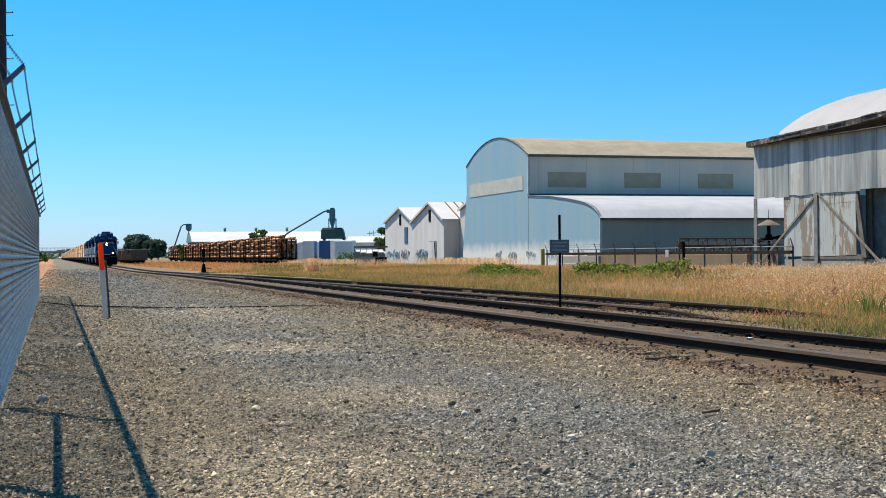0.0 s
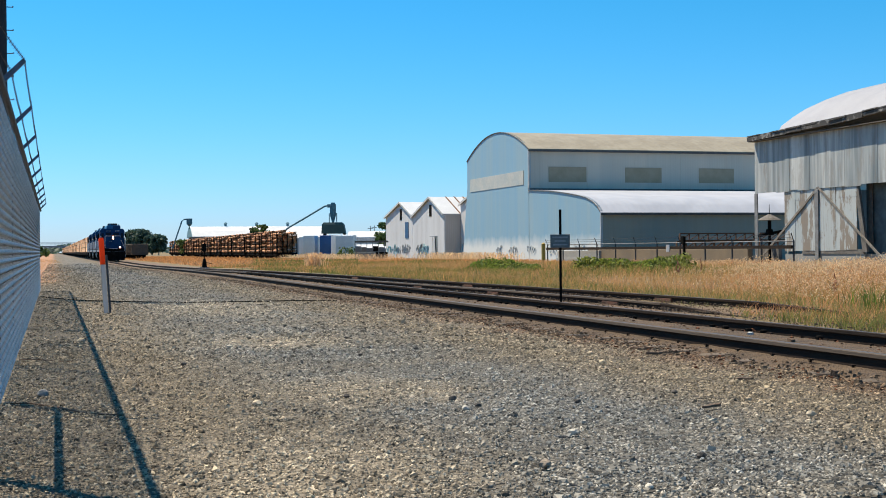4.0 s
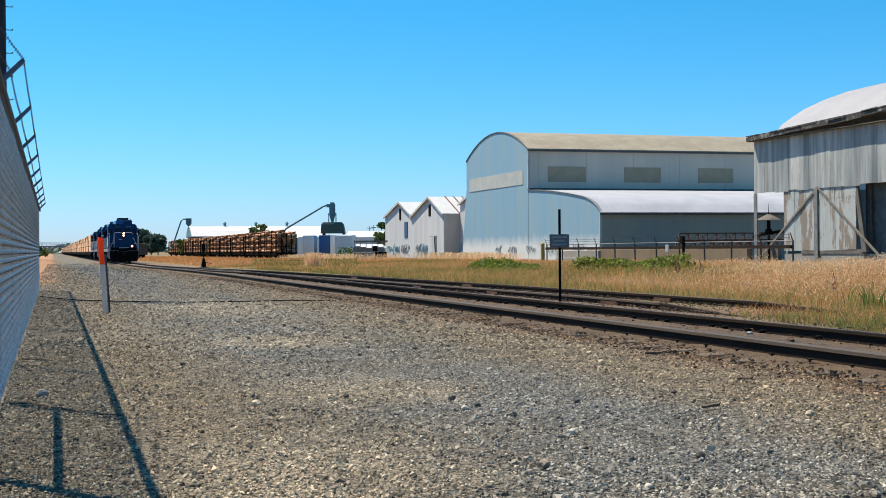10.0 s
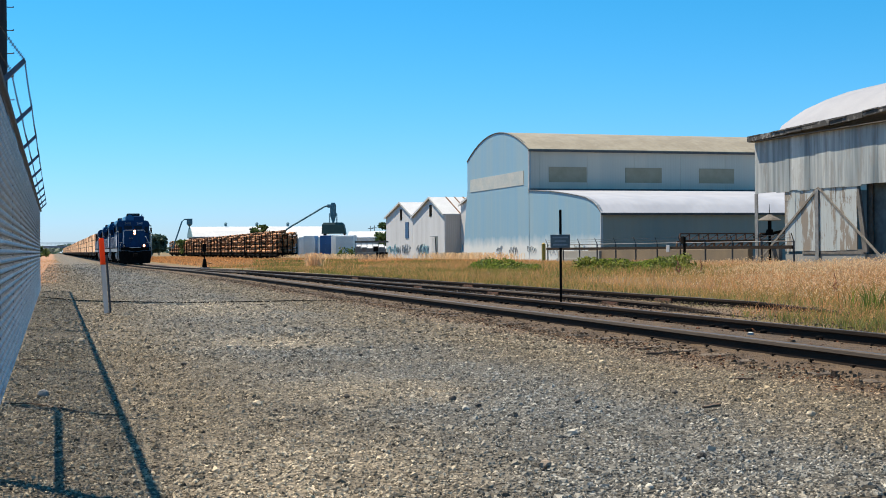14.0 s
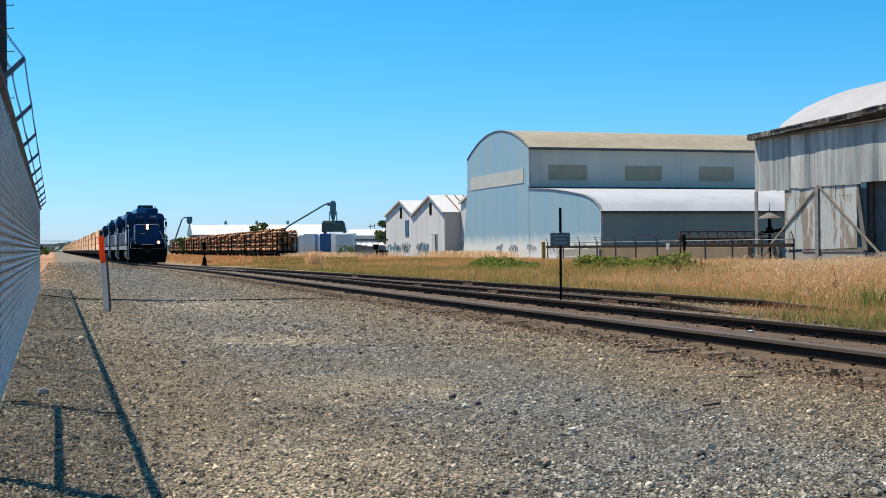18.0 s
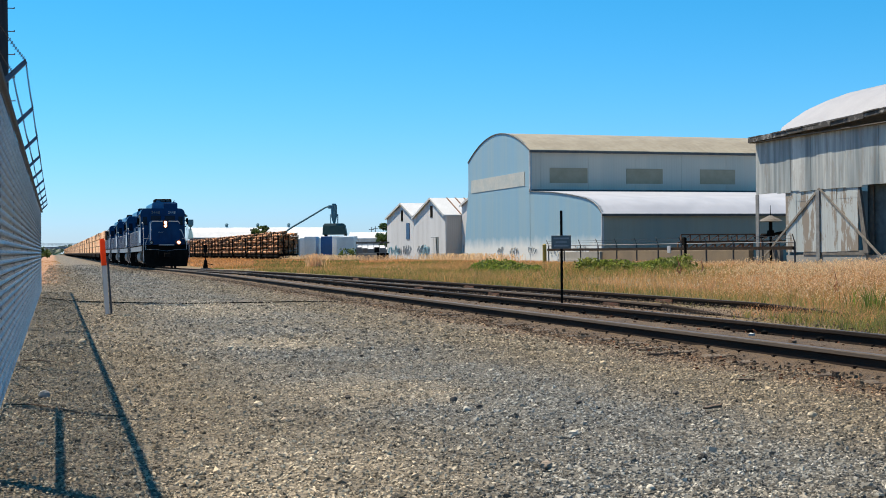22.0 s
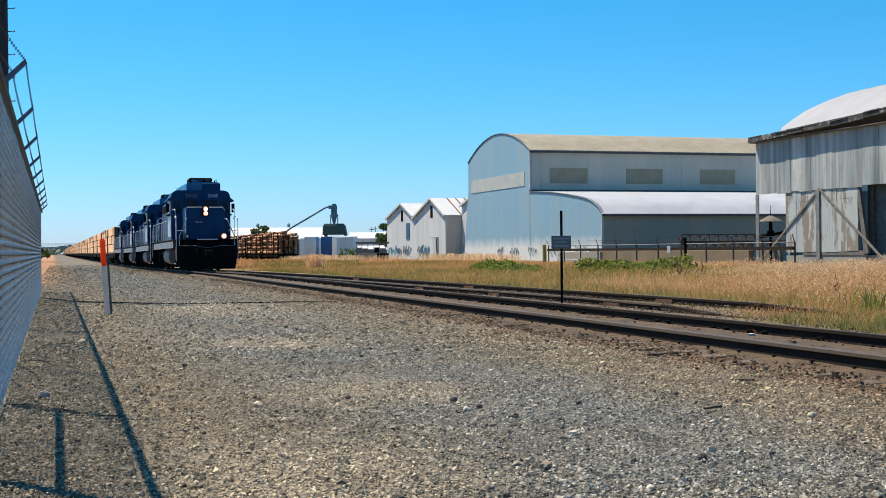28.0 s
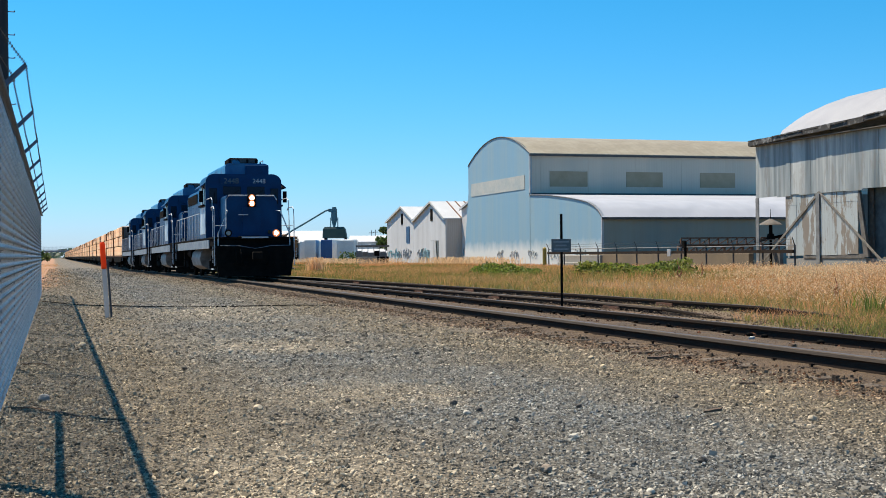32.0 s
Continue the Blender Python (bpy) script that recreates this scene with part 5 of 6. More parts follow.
# ---- log cars on the far track, mill yard in the distance ----
def log_mesh(r, length):
    s = Shape().tube((0, 0, 0), (0, length, 0), r, 9, r * 0.86)
    me = s.mesh("log", True)
    me.materials.append(BARK)
    me.materials.append(LOG_END)
    for p in me.polygons:
        if abs(p.normal.y) > 0.8:
            p.material_index = 1
    return me


LOGS_X = 32.6
SHORT = [log_mesh(r, 4.3) for r in (0.16, 0.2, 0.24)]


def log_car(y, rng):
    """A flatcar with three bunks of logs laid lengthwise between stakes."""
    o = thing("log_car", "dark flatcar loaded with orange-brown logs between steel stakes", "freight car", pose(LOGS_X, y, -0.25), "log cars in the yard")
    n = 15.5
    part("deck", Shape().box(-1.4, 1.4, 0, n, 0.55, 0.85, 0.02).box(-0.4, 0.4, 0.2, n - 0.2, 0.35, 0.55), BLACK, o)
    truck(o, 2.0, 1.75, False)
    truck(o, n - 2.0, 1.75, False)
    for k in range(3):
        y0 = 0.25 + k * 5.1
        for yy in (y0 + 0.5, y0 + 4.2):
            for side in (-1, 1):
                part("stake", Shape().box(side * 1.45 - 0.045, side * 1.45 + 0.045, yy - 0.05, yy + 0.05, 0.6, 4.0 + rng.uniform(-0.1, 0.25)), BLACK, o)
            part("bolster", Shape().box(-1.5, 1.5, yy - 0.12, yy + 0.12, 0.85, 1.0), BLACK, o)
        rows = (7, 6, 7)[k]
        for row in range(rows):
            for c in range(6):
                part("log", SHORT[rng.randrange(3)], BARK, o,
                     at=pose(-1.18 + c * 0.46 + (row % 2) * 0.12 + rng.uniform(-0.07, 0.07), y0 + rng.uniform(-0.35, 0.35), 1.22 + row * 0.42 + rng.uniform(-0.07, 0.07),
                             rng.uniform(-1.6, 1.6), 0, rng.uniform(-1.6, 1.6)))
        for c in range(rng.randrange(2, 5)):
            part("log", SHORT[rng.randrange(3)], BARK, o, at=pose(-0.8 + c * 0.5, y0 + rng.uniform(-0.3, 0.3), 1.2 + rows * 0.42, 0, 0, rng.uniform(-2, 2)))
    return o


rng_logs = random.Random(11)
made_car = log_car(184.0, rng_logs)
for k in range(5):
    part("bulkhead_post", Shape().box(-1.5 + k * 0.72, -1.38 + k * 0.72, -0.12, 0.0, 0.55, 3.7 - 0.1 * (k % 2)), BLACK, made_car)
for k in range(1, 11):
    copy_thing(made_car, pose(LOGS_X, 184.0 + 16.6 * k, -0.25))


def gondola():
    o = thing("gondola_car", "dusty grey-brown gondola car on the yard track", "freight car", pose(15.2, 240, -0.25), "gondola cars in the yard")
    part("body", Shape().box(-1.5, 1.5, 0, 15.5, 0.7, 2.75, 0.05), GONDOLA, o)
    for k in range(12):
        part("side_post", Shape().box(-1.58, -1.5, 0.5 + k * 1.3, 0.65 + k * 1.3, 0.7, 2.7), GONDOLA, o)
    truck(o, 2.2, 1.75, False)
    truck(o, 13.3, 1.75, False)
    for k in (1, 2, 3):
        copy_thing(o, pose(15.2, 240 + 16.6 * k, -0.25))


gondola()


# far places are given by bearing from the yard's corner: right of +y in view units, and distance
def bearing(px, dist):
    a = radians(TURN) + math.atan((px - 784) / FOCAL)
    d = dist / math.cos(math.atan((px - 784) / FOCAL))
    x, y = math.sin(a) * d, math.cos(a) * d
    return Vector((x, y, float(dip(x, y))))


def facing(px, dist):
    """A pose at that bearing whose x axis runs across the view."""
    p = bearing(px, dist)
    return pose(p.x, p.y, p.z, 0, 0, -TURN)


def far_mill():
    o = thing("far_mill", "long far mill building with a white roof and dark side", "industrial building", facing(341, 326) @ pose(0, 0, 0, 0, 0, 16))
    L = 35.0
    part("wall", Shape().box(0.3, L, 0.3, 16, -0.5, 5.1), DARK_TIMBER, o)
    part("roof", Shape().prism([(0, 5.1), (3.0, 6.5), (6.0, 7.5), (8.5, 7.8), (11, 7.5), (14, 6.5), (16.3, 5.1), (16.3, 4.9), (0, 4.9)], "x", 0.0, L + 0.5), ROOF_WHITE, o)
    part("gable", Shape().prism([(0.1, 4.95), (3.0, 6.4), (6.0, 7.4), (8.5, 7.7), (11, 7.4), (14, 6.4), (16.2, 4.95)], "x", -0.15, -0.02), GALV_DARK, o)
    part("white_wall", Shape().box(8.0, 10.5, 0.1, 0.3, 2.0, 4.8), HOUSE, o)
    for x in (9.3, 17.5, 25.8):
        v = part("roof_vent", Shape().tube((x, 8, 7.9), (x, 8, 8.6), 0.35, 8).tube((x, 8, 8.5), (x, 8, 8.9), 0.55, 8, 0.2), GALV_DARK, o)
    # dust pipe at the end
    part("dust_pipe", Shape().pipe([(-5.1, -0.5, 2.0), (-2.7, -0.5, 9.0), (-2.1, -0.5, 9.5), (-1.2, -0.5, 9.5)], 0.2, 6), GALV_DARK, o)
    part("dust_hopper", Shape().tube((-0.8, -0.5, 8.3), (-0.8, -0.5, 9.7), 0.75, 10).tube((-0.8, -0.5, 7.8), (-0.8, -0.5, 8.3), 0.3, 10, 0.75).tube((-0.8, -0.5, 7.0), (-0.8, -0.5, 7.9), 0.12, 6), GALV_DARK, o)


far_mill()


def low_shed(px, dist, w, z0, z1, wall, roof, depth=10.0, label="far low shed with a white roof"):
    o = thing("low_shed", label, "shed", facing(px, dist), "far sheds")
    part("wall", Shape().box(0, w, 0.2, depth, -0.5, z0), wall, o)
    part("roof", Shape().prism([(0, z0), (depth / 2, z1), (depth + 0.2, z0), (depth + 0.2, z0 - 0.15), (0, z0 - 0.15)], "x", -0.3, w + 0.3), roof, o)
    return o


low_shed(500, 300, 9.5, 4.2, 6.6, HOUSE, ROOF_WHITE)
low_shed(617, 260, 11, 3.9, 5.2, WHITE_TRIM, ROOF_WHITE)
low_shed(622, 250, 9, 1.6, 2.4, CONCRETE, ROOF_WHITE)


def container(px, dist, w, h, material, label):
    o = thing("box_unit", label, "container", facing(px, dist), "boxes by the mill")
    part("body", Shape().box(0, w, 0, 6, -0.05, h, 0.05), material, o)
    for k in range(int(w / 0.6)):
        part("rib", Shape().box(0.2 + k * 0.6, 0.3 + k * 0.6, -0.04, 0.0, 0.3, h - 0.2), material, o)


BOX_BLUE = mat("blue_box_paint", (0.008, 0.08, 0.27), (0.01, 0.07, 0.22), 0.6, 8, 0.5)
BOX_GREY = mat("blue_grey_box_paint", (0.68, 0.74, 0.77), (0.58, 0.65, 0.7), 0.6, 8, 0.5)
BOX_WHITE = mat("white_box_paint", (0.86, 0.87, 0.87), (0.8, 0.81, 0.82), 0.6, 8, 0.5)
container(529, 215, 4.2, 3.6, BOX_WHITE, "white box beside the log cars")
container(537, 205, 1.8, 3.7, BOX_GREY, "blue-grey steel box near the log cars")
container(566, 205, 2.0, 3.7, BOX_BLUE, "bright blue steel box near the cyclone")
container(586, 200, 3.6, 3.7, BOX_WHITE, "white steel box beside the cyclone")
container(594, 195, 2.7, 3.5, BOX_GREY, "blue-grey steel box before a white one")


HOPPER = mat("dark_green_hopper_paint", (0.02, 0.06, 0.065), (0.03, 0.075, 0.07), 1.5, 15, 0.6)


def cyclone():
    o = thing("dust_cyclone", "grey-blue dust cyclone over a dark hopper with a slanting pipe", "dust cyclone", facing(590, 230))
    part("barrel", Shape().tube((0, 0, 7.6), (0, 0, 9.6), 0.55, 14).tube((0, 0, 9.6), (0, 0, 9.9), 0.4, 12), GALV_DARK, o, smooth=True)
    part("cone", Shape().tube((0, 0, 7.6), (0, 0, 6.0), 0.55, 14, 0.12), GALV_DARK, o, smooth=True)
    part("intake", Shape().box(-1.0, -0.3, -0.3, 0.3, 9.0, 9.6), GALV_DARK, o)
    for x in (-0.65, 0.65):
        for y in (-0.65, 0.65):
            part("leg", Shape().tube((x, y, 6.0), (x, y, 8.0), 0.05, 5), GALV_DARK, o)
    part("hopper", Shape().loft([[(-2.0, -1.5, 4.3), (2.3, -1.5, 4.3), (2.3, 1.5, 4.3), (-2.0, 1.5, 4.3)], [(-1.9, -1.5, 5.9), (2.0, -1.5, 5.9), (2.0, 1.5, 5.9), (-1.9, 1.5, 5.9)],
                                 [(-1.6, -1.3, 6.3), (1.7, -1.3, 6.3), (1.7, 1.3, 6.3), (-1.6, 1.3, 6.3)]]), HOPPER, o)
    part("hopper_leg", Shape().box(-1.7, -1.4, -1.2, -0.9, -0.2, 4.4).box(1.9, 2.2, -1.2, -0.9, -0.2, 4.4).box(-1.7, -1.4, 0.9, 1.2, -0.2, 4.4).box(1.9, 2.2, 0.9, 1.2, -0.2, 4.4), BLACK, o)
    part("duct", Shape().pipe([(-0.9, 0, 9.4), (-1.6, 0, 9.2), (-5.0, 0, 7.2), (-7.8, 0, 5.6), (-8.5, 0, 5.1), (-8.7, 0, 4.4), (-8.7, 0, 0.0)], 0.17, 7), GALV_DARK, o, smooth=True)


cyclone()


# ---- trees and bushes ----
def tree(name, label, p, height, spread, n, seed, material, leaf=0.5, trunk=True, base=0.15, category="tree"):
    rng = np.random.default_rng(seed)
    o = thing(name, label, category, pose(p[0], p[1], p[2]))
    if trunk:
        s = Shape().pipe([(0, 0, -0.3), (0.1, 0, height * 0.3), (0, 0.1, height * 0.7)], height * 0.03, 7, height * 0.01)
        for k in range(6):
            a = k * 1.05 + seed
            s.pipe([(0, 0, height * (0.25 + 0.07 * k)), (math.cos(a) * spread * 0.3, math.sin(a) * spread * 0.3, height * (0.42 + 0.07 * k)),
                    (math.cos(a) * spread * 0.6, math.sin(a) * spread * 0.6, height * (0.52 + 0.06 * k))], height * 0.012, 5, height * 0.004)
        part("trunk", s, DARK_TIMBER, o)
    # clumps of leaves on a cloud of lobes
    lobes = max(16, int(n / 60))
    u = rng.uniform(-1, 1, (lobes, 3))
    u /= np.maximum(np.linalg.norm(u, axis=1, keepdims=True), 0.6)
    c = u * np.array([spread * 0.72, spread * 0.72, height * (1 - base) * 0.36]) + np.array([0, 0, height * (base + (1 - base) * 0.52)])
    r = rng.uniform(0.22, 0.42, lobes) * spread
    which = rng.integers(0, lobes, n)
    d = rng.normal(size=(n, 3))
    d /= np.linalg.norm(d, axis=1, keepdims=True)
    centre = c[which] + d * (r[which] * rng.uniform(0.55, 1.08, n))[:, None] * np.array([1, 1, 0.7])
    centre[:, 2] = np.clip(centre[:, 2], 0.05 * height, height * 1.02)
    a = rng.normal(size=(n, 3)); a /= np.linalg.norm(a, axis=1, keepdims=True)
    b = np.cross(a, rng.normal(size=(n, 3))); b /= np.linalg.norm(b, axis=1, keepdims=True)
    size = leaf * rng.uniform(0.5, 1.3, n)[:, None]
    quad = np.stack([centre - a * size, centre - b * size * 0.6, centre + a * size, centre + b * size * 0.6], 1)
    ob = raw("crown", quad.reshape(-1, 3), np.arange(n * 4).reshape(-1, 4), material)
    ob.parent = o
    return o


TREES = [(238, 520, 11.2, 4.2, 1), (254, 500, 10.6, 4.2, 2), (246, 540, 11.6, 4.6, 3), (281, 480, 8.4, 3.2, 4), (269, 490, 8.6, 3.6, 5), (218, 560, 4.6, 5, 6)]
for px, dist, h, sp, sd in TREES:
    tree("tree", "dark green broad tree behind the yard", bearing(px, dist), h, sp, 3600, sd, FAR_TREES, 0.5, True, 0.0)
tree("bush", "bright green bush at the end of the far mill", bearing(327, 320), 4.6, 2.6, 500, 21, FOLIAGE, 0.4, False, 0.0, "bush")
tree("tree", "small green tree before the white mill roof", bearing(461, 240), 6.6, 2.4, 1700, 22, FOLIAGE, 0.28)
tree("tree", "dark green tree beside the white shed", bearing(686, 240), 7.6, 1.9, 1200, 23, FOLIAGE, 0.35)
tree("tree", "dark green tree beside the white shed", bearing(677, 260), 6.0, 1.6, 900, 24, FOLIAGE, 0.35)
tree("bush", "green bush behind the fence end", bearing(72, 330), 3.0, 2.6, 500, 25, FOLIAGE, 0.4, False, 0.0, "bush")
tree("bush", "green bush beside the boxes", bearing(614, 150), 1.3, 1.3, 420, 26, FOLIAGE, 0.16, False, 0.0, "bush")


# ---- overpass and far tree line ----
def overpass():
    o = thing("overpass", "long grey concrete road overpass with a railing far down the line", "bridge")
    y, zb, zt = 1050.0, 5.0, 6.4
    part("deck", Shape().box(-260, 75, y, y + 10, zb, zt, 0.1), BRIDGE, o)
    s = Shape()
    for z in (7.2, 8.2, 9.0):
        s.box(-260, 75, y - 0.1, y + 0.1, z - 0.09, z + 0.09)
    for k in range(112):
        s.box(-260 + k * 3, -259.75 + k * 3, y - 0.12, y + 0.12, zt, 9.1)
    part("railing", s, BRIDGE, o)
    for x in (-200, -160, -120, -80, -40, -6, 28, 62):
        part("pier", Shape().box(x - 0.9, x + 0.9, y + 2, y + 8, -1, zb, 0.1), CONCRETE, o)


overpass()


def tree_line():
    rng = np.random.default_rng(8)
    n = 9000
    a = rng.uniform(-0.5, 1.2, n)
    d = rng.uniform(1150, 1500, n)
    top = 5 + 2 * np.sin(a * 40) + 1.5 * np.sin(a * 97 + 1) + 1 * np.sin(a * 260)
    z = rng.uniform(0, 1, n) ** 0.7 * np.maximum(top, 3)
    c = np.stack([np.sin(a) * d, np.cos(a) * d, z], 1)
    u = rng.normal(size=(n, 3)); u /= np.linalg.norm(u, axis=1, keepdims=True)
    w = np.cross(u, rng.normal(size=(n, 3))); w /= np.linalg.norm(w, axis=1, keepdims=True)
    s = rng.uniform(1.2, 3.2, n)[:, None]
    q = np.stack([c - u * s, c - w * s, c + u * s, c + w * s], 1)
    tagged(raw("far_woods", q.reshape(-1, 3), np.arange(n * 4).reshape(-1, 4), FAR_TREES), "dark far woods along the horizon", "woods", kind="stuff")


tree_line()


# ---- grass, weeds, stones ----
TIPS = []


def seed_heads(name, label, tips, h, length, material, seed):
    """Drooping seed heads on the upper part of each stalk: a few small flakes each."""
    rng = np.random.default_rng(seed)
    k = 2
    c = np.repeat(tips, k, 0) + rng.normal(0, 1, (len(tips) * k, 3)) * np.array([0.5, 0.5, 0.8]) * np.repeat(length, k)[:, None]
    n = len(c)
    a = rng.normal(size=(n, 3)) * np.array([0.6, 0.6, 1.2]); a /= np.linalg.norm(a, axis=1, keepdims=True)
    b = np.cross(a, rng.normal(size=(n, 3))); b /= np.linalg.norm(b, axis=1, keepdims=True)
    s = (np.repeat(length, k) * rng.uniform(0.6, 1.35, n))[:, None]
    q = np.stack([c - a * s, c - b * s * 0.3, c + a * s, c + b * s * 0.3], 1)
    tagged(raw(name, q.reshape(-1, 3), np.arange(n * 4).reshape(-1, 4), material), label, "grass", kind="stuff")


def blades(name, label, x, y, h, width, material, seed, lean=0.35, head=0.0, z0=0.0):
    """One mesh of bent blades: two quads each, tips narrowed; a wider seed head on some."""
    rng = np.random.default_rng(seed)
    n = len(x)
    ang = rng.uniform(0, 2 * np.pi, n)
    side = np.stack([np.cos(ang), np.sin(ang), np.zeros(n)], 1) * (width * rng.uniform(0.6, 1.4, n))[:, None]
    la = rng.uniform(0, 2 * np.pi, n)
    bend = np.stack([np.cos(la), np.sin(la), np.zeros(n)], 1) * (h * lean * rng.uniform(0.2, 1.0, n))[:, None]
    p0 = np.stack([x, y, z0 - 0.03 + dip(x, y)], 1)
    p1 = p0 + bend * 0.3 + np.stack([0 * h, 0 * h, h * 0.6], 1)
    p2 = p0 + bend + np.stack([0 * h, 0 * h, h], 1)
    k1, k2 = (0.75, 0.15) if head <= 0 else (0.7, head)
    v = np.stack([p0 - side, p0 + side, p1 - side * k1, p1 + side * k1, p2 - side * k2, p2 + side * k2], 1).reshape(-1, 3)
    b = (np.arange(n) * 6)[:, None]
    q = np.concatenate([b + np.array([[0, 1, 3, 2]]), b + np.array([[2, 3, 5, 4]])], 0)
    TIPS.append((p2, h))
    return tagged(raw(name, v, q, material), label, "grass", kind="stuff")


def noise2(x, y, s, seed):
    return (np.sin(x / s + seed) * np.cos(y / s * 1.3 + seed * 2.1) + np.sin(x / s * 2.3 + y / s * 1.7 + seed * 0.7) * 0.6 + np.sin(y / s * 0.37 + seed * 3) * 0.7) / 2.3


def field(n, xa, xb, ya, yb, seed, power=1.0):
    rng = np.random.default_rng(seed)
    return rng.uniform(xa, xb, n), ya + (yb - ya) * rng.uniform(0, 1, n) ** power, rng


def siding_x(y):
    k = np.clip((88 - y) / 73, 0, 1)
    return MAIN_X + 3.5 * k * k * (3 - 2 * k)


def grasses():
    # golden band between the siding and the buildings
    x, y, rng = field(95000, 12.2, 37, 10, 115, 31, 1.4)
    keep = (x > 12.5 + 0.5 * noise2(x, y, 2.0, 1)) & (noise2(x, y, 4.0, 2) > -0.8)
    x, y = x[keep], y[keep]
    h = (0.13 + 0.19 * np.clip((x - 12) / 7, 0, 1)) * rng.uniform(0.5, 1.3, len(x)) * (1 + 0.7 * noise2(x, y, 3.0, 4)) * np.clip(1.3 - y / 130, 0.55, 1)
    blades("dry_grass", "dry golden grass beside the siding", x, y, h, 0.0012 + np.hypot(x, y) * 0.00009, DRY_GRASS, 32, 0.9)
    # wild oats, tallest towards the old shed
    x, y, rng = field(110000, 13.2, 37, 13, 72, 33, 1.1)
    side = np.arctan2(x, y)
    keep = (noise2(x, y, 3.0, 6) + rng.normal(0, 0.15, len(x)) > -0.15) & (rng.uniform(0, 1, len(x)) < np.clip((side - 0.45) / 0.1, 0.1, 1))
    x, y, side = x[keep], y[keep], side[keep]
    h = rng.uniform(0.2, 0.66, len(x)) * (0.75 + 0.6 * noise2(x, y, 2.1, 9)) * np.clip(0.4 + (side - 0.47) * 5, 0.42, 1.05) * np.clip((x - 11) / 4, 0.5, 1)
    blades("oat_grass", "dry orange stalks of wild oats", x, y, h, 0.0008 + np.hypot(x, y) * 0.00004, STALK, 34, 0.6)
    tips, hh = TIPS[-1]
    seed_heads("oat_heads", "pale cream seed heads of wild oats", tips, hh, (0.006 + np.hypot(x, y) * 0.0004) * np.clip(0.7 + (side - 0.42) * 5, 0.7, 1.5), PALE_GRASS, 35)
    # farther band
    x, y, rng = field(42000, 12.0, 39, 95, 330, 35, 1.4)
    h = rng.uniform(0.06, 0.26, len(x)) * (1 + 0.6 * noise2(x, y, 8.0, 4))
    blades("dry_grass", "dry golden grass along the far yard", x, y, h, 0.01 + np.hypot(x, y) * 0.00013, STALK, 36, 0.8)
    x, y, rng = field(4200, 29, 36, 128, 172, 37)
    blades("oat_grass", "pale feathery wild oats", x, y, rng.uniform(0.2, 0.7, len(x)), np.full(len(x), 0.013), PALE_GRASS, 38, 0.7, 1.3)
    x, y, rng = field(1500, 35, 39.5, 104, 126, 47)
    blades("oat_grass", "pale feathery wild oats", x, y, rng.uniform(0.3, 0.8, len(x)), np.full(len(x), 0.02), PALE_GRASS, 48, 0.6, 1.3)
    # green growth low among the gold
    x, y, rng = field(62000, 11.0, 32, 11, 100, 39, 1.3)
    keep = noise2(x, y, 3.2, 11) > -0.05
    x, y = x[keep], y[keep]
    blades("green_grass", "green grass among the dry stalks", x, y, rng.uniform(0.12, 0.34, len(x)) * np.clip((x - 10) / 4, 0.3, 1), 0.0015 + np.hypot(x, y) * 0.00012, OLIVE, 40, 0.8)
    # ragged growth over the siding's end
    x, y, rng = field(17000, 8.75, 12.6, 9.5, 22.5, 45)
    keep = (y < 17.5 + 2.0 * noise2(x, y, 1.0, 3)) & (x > 8.8 + 0.12 * (y - 9)) & (noise2(x, y, 0.9, 7) > -0.35)
    x, y = x[keep], y[keep]
    blades("green_grass", "olive grass grown over the end of the siding", x, y, rng.uniform(0.04, 0.2, len(x)), np.full(len(x), 0.0045), OLIVE, 46, 0.9)
    x, y, rng = field(7000, 8.9, 12.6, 9.5, 20.5, 49)
    keep = (x > 8.9 + 0.12 * (y - 9)) & (y < 17.5 + 2.0 * noise2(x, y, 1.0, 5))
    x, y = x[keep], y[keep]
    blades("dry_grass", "dry stalks over the end of the siding", x, y, rng.uniform(0.04, 0.22, len(x)), np.full(len(x), 0.003), DRY_GRASS, 50, 0.9)
    x, y, rng = field(16000, 11.5, 34, 62, 190, 41)
    keep = (x / y > 0.15) & (x / y < 0.235) & (noise2(x, y, 9, 3) > 0.1)
    x, y = x[keep], y[keep]
    blades("green_grass", "green grass below the log cars", x, y, rng.uniform(0.1, 0.3, len(x)) * (1 + 0.5 * noise2(x, y, 6.0, 9)), 0.004 + y * 0.0002, OLIVE, 42)
    # dense low growth along the siding
    x, y, rng = field(15000, 11.9, 14.6, 14, 80, 81, 1.2)
    keep = x > siding_x(y) + 1.25 + 0.25 * noise2(x, y, 0.8, 4)
    x, y = x[keep], y[keep]
    blades("green_grass", "low olive grass along the siding", x, y, rng.uniform(0.06, 0.22, len(x)), 0.002 + y * 0.0001, OLIVE, 82, 0.9)
    x, y, rng = field(12000, 11.9, 15.5, 14, 80, 83, 1.2)
    keep = x > siding_x(y) + 1.3 + 0.3 * noise2(x, y, 1.1, 6)
    x, y = x[keep], y[keep]
    blades("dry_grass", "low dry grass along the siding", x, y, rng.uniform(0.08, 0.28, len(x)), 0.0016 + y * 0.00009, DRY_GRASS, 84, 0.9)
    # one tall pale tuft before the boxes
    rng = np.random.default_rng(71)
    x, y = rng.normal(16.9, 0.28, 420), rng.normal(85, 0.5, 420)
    blades("oat_grass", "tall pale tuft of wild oats", x, y, rng.uniform(0.5, 1.05, 420), np.full(420, 0.014), PALE_GRASS, 72, 0.5, 1.6)
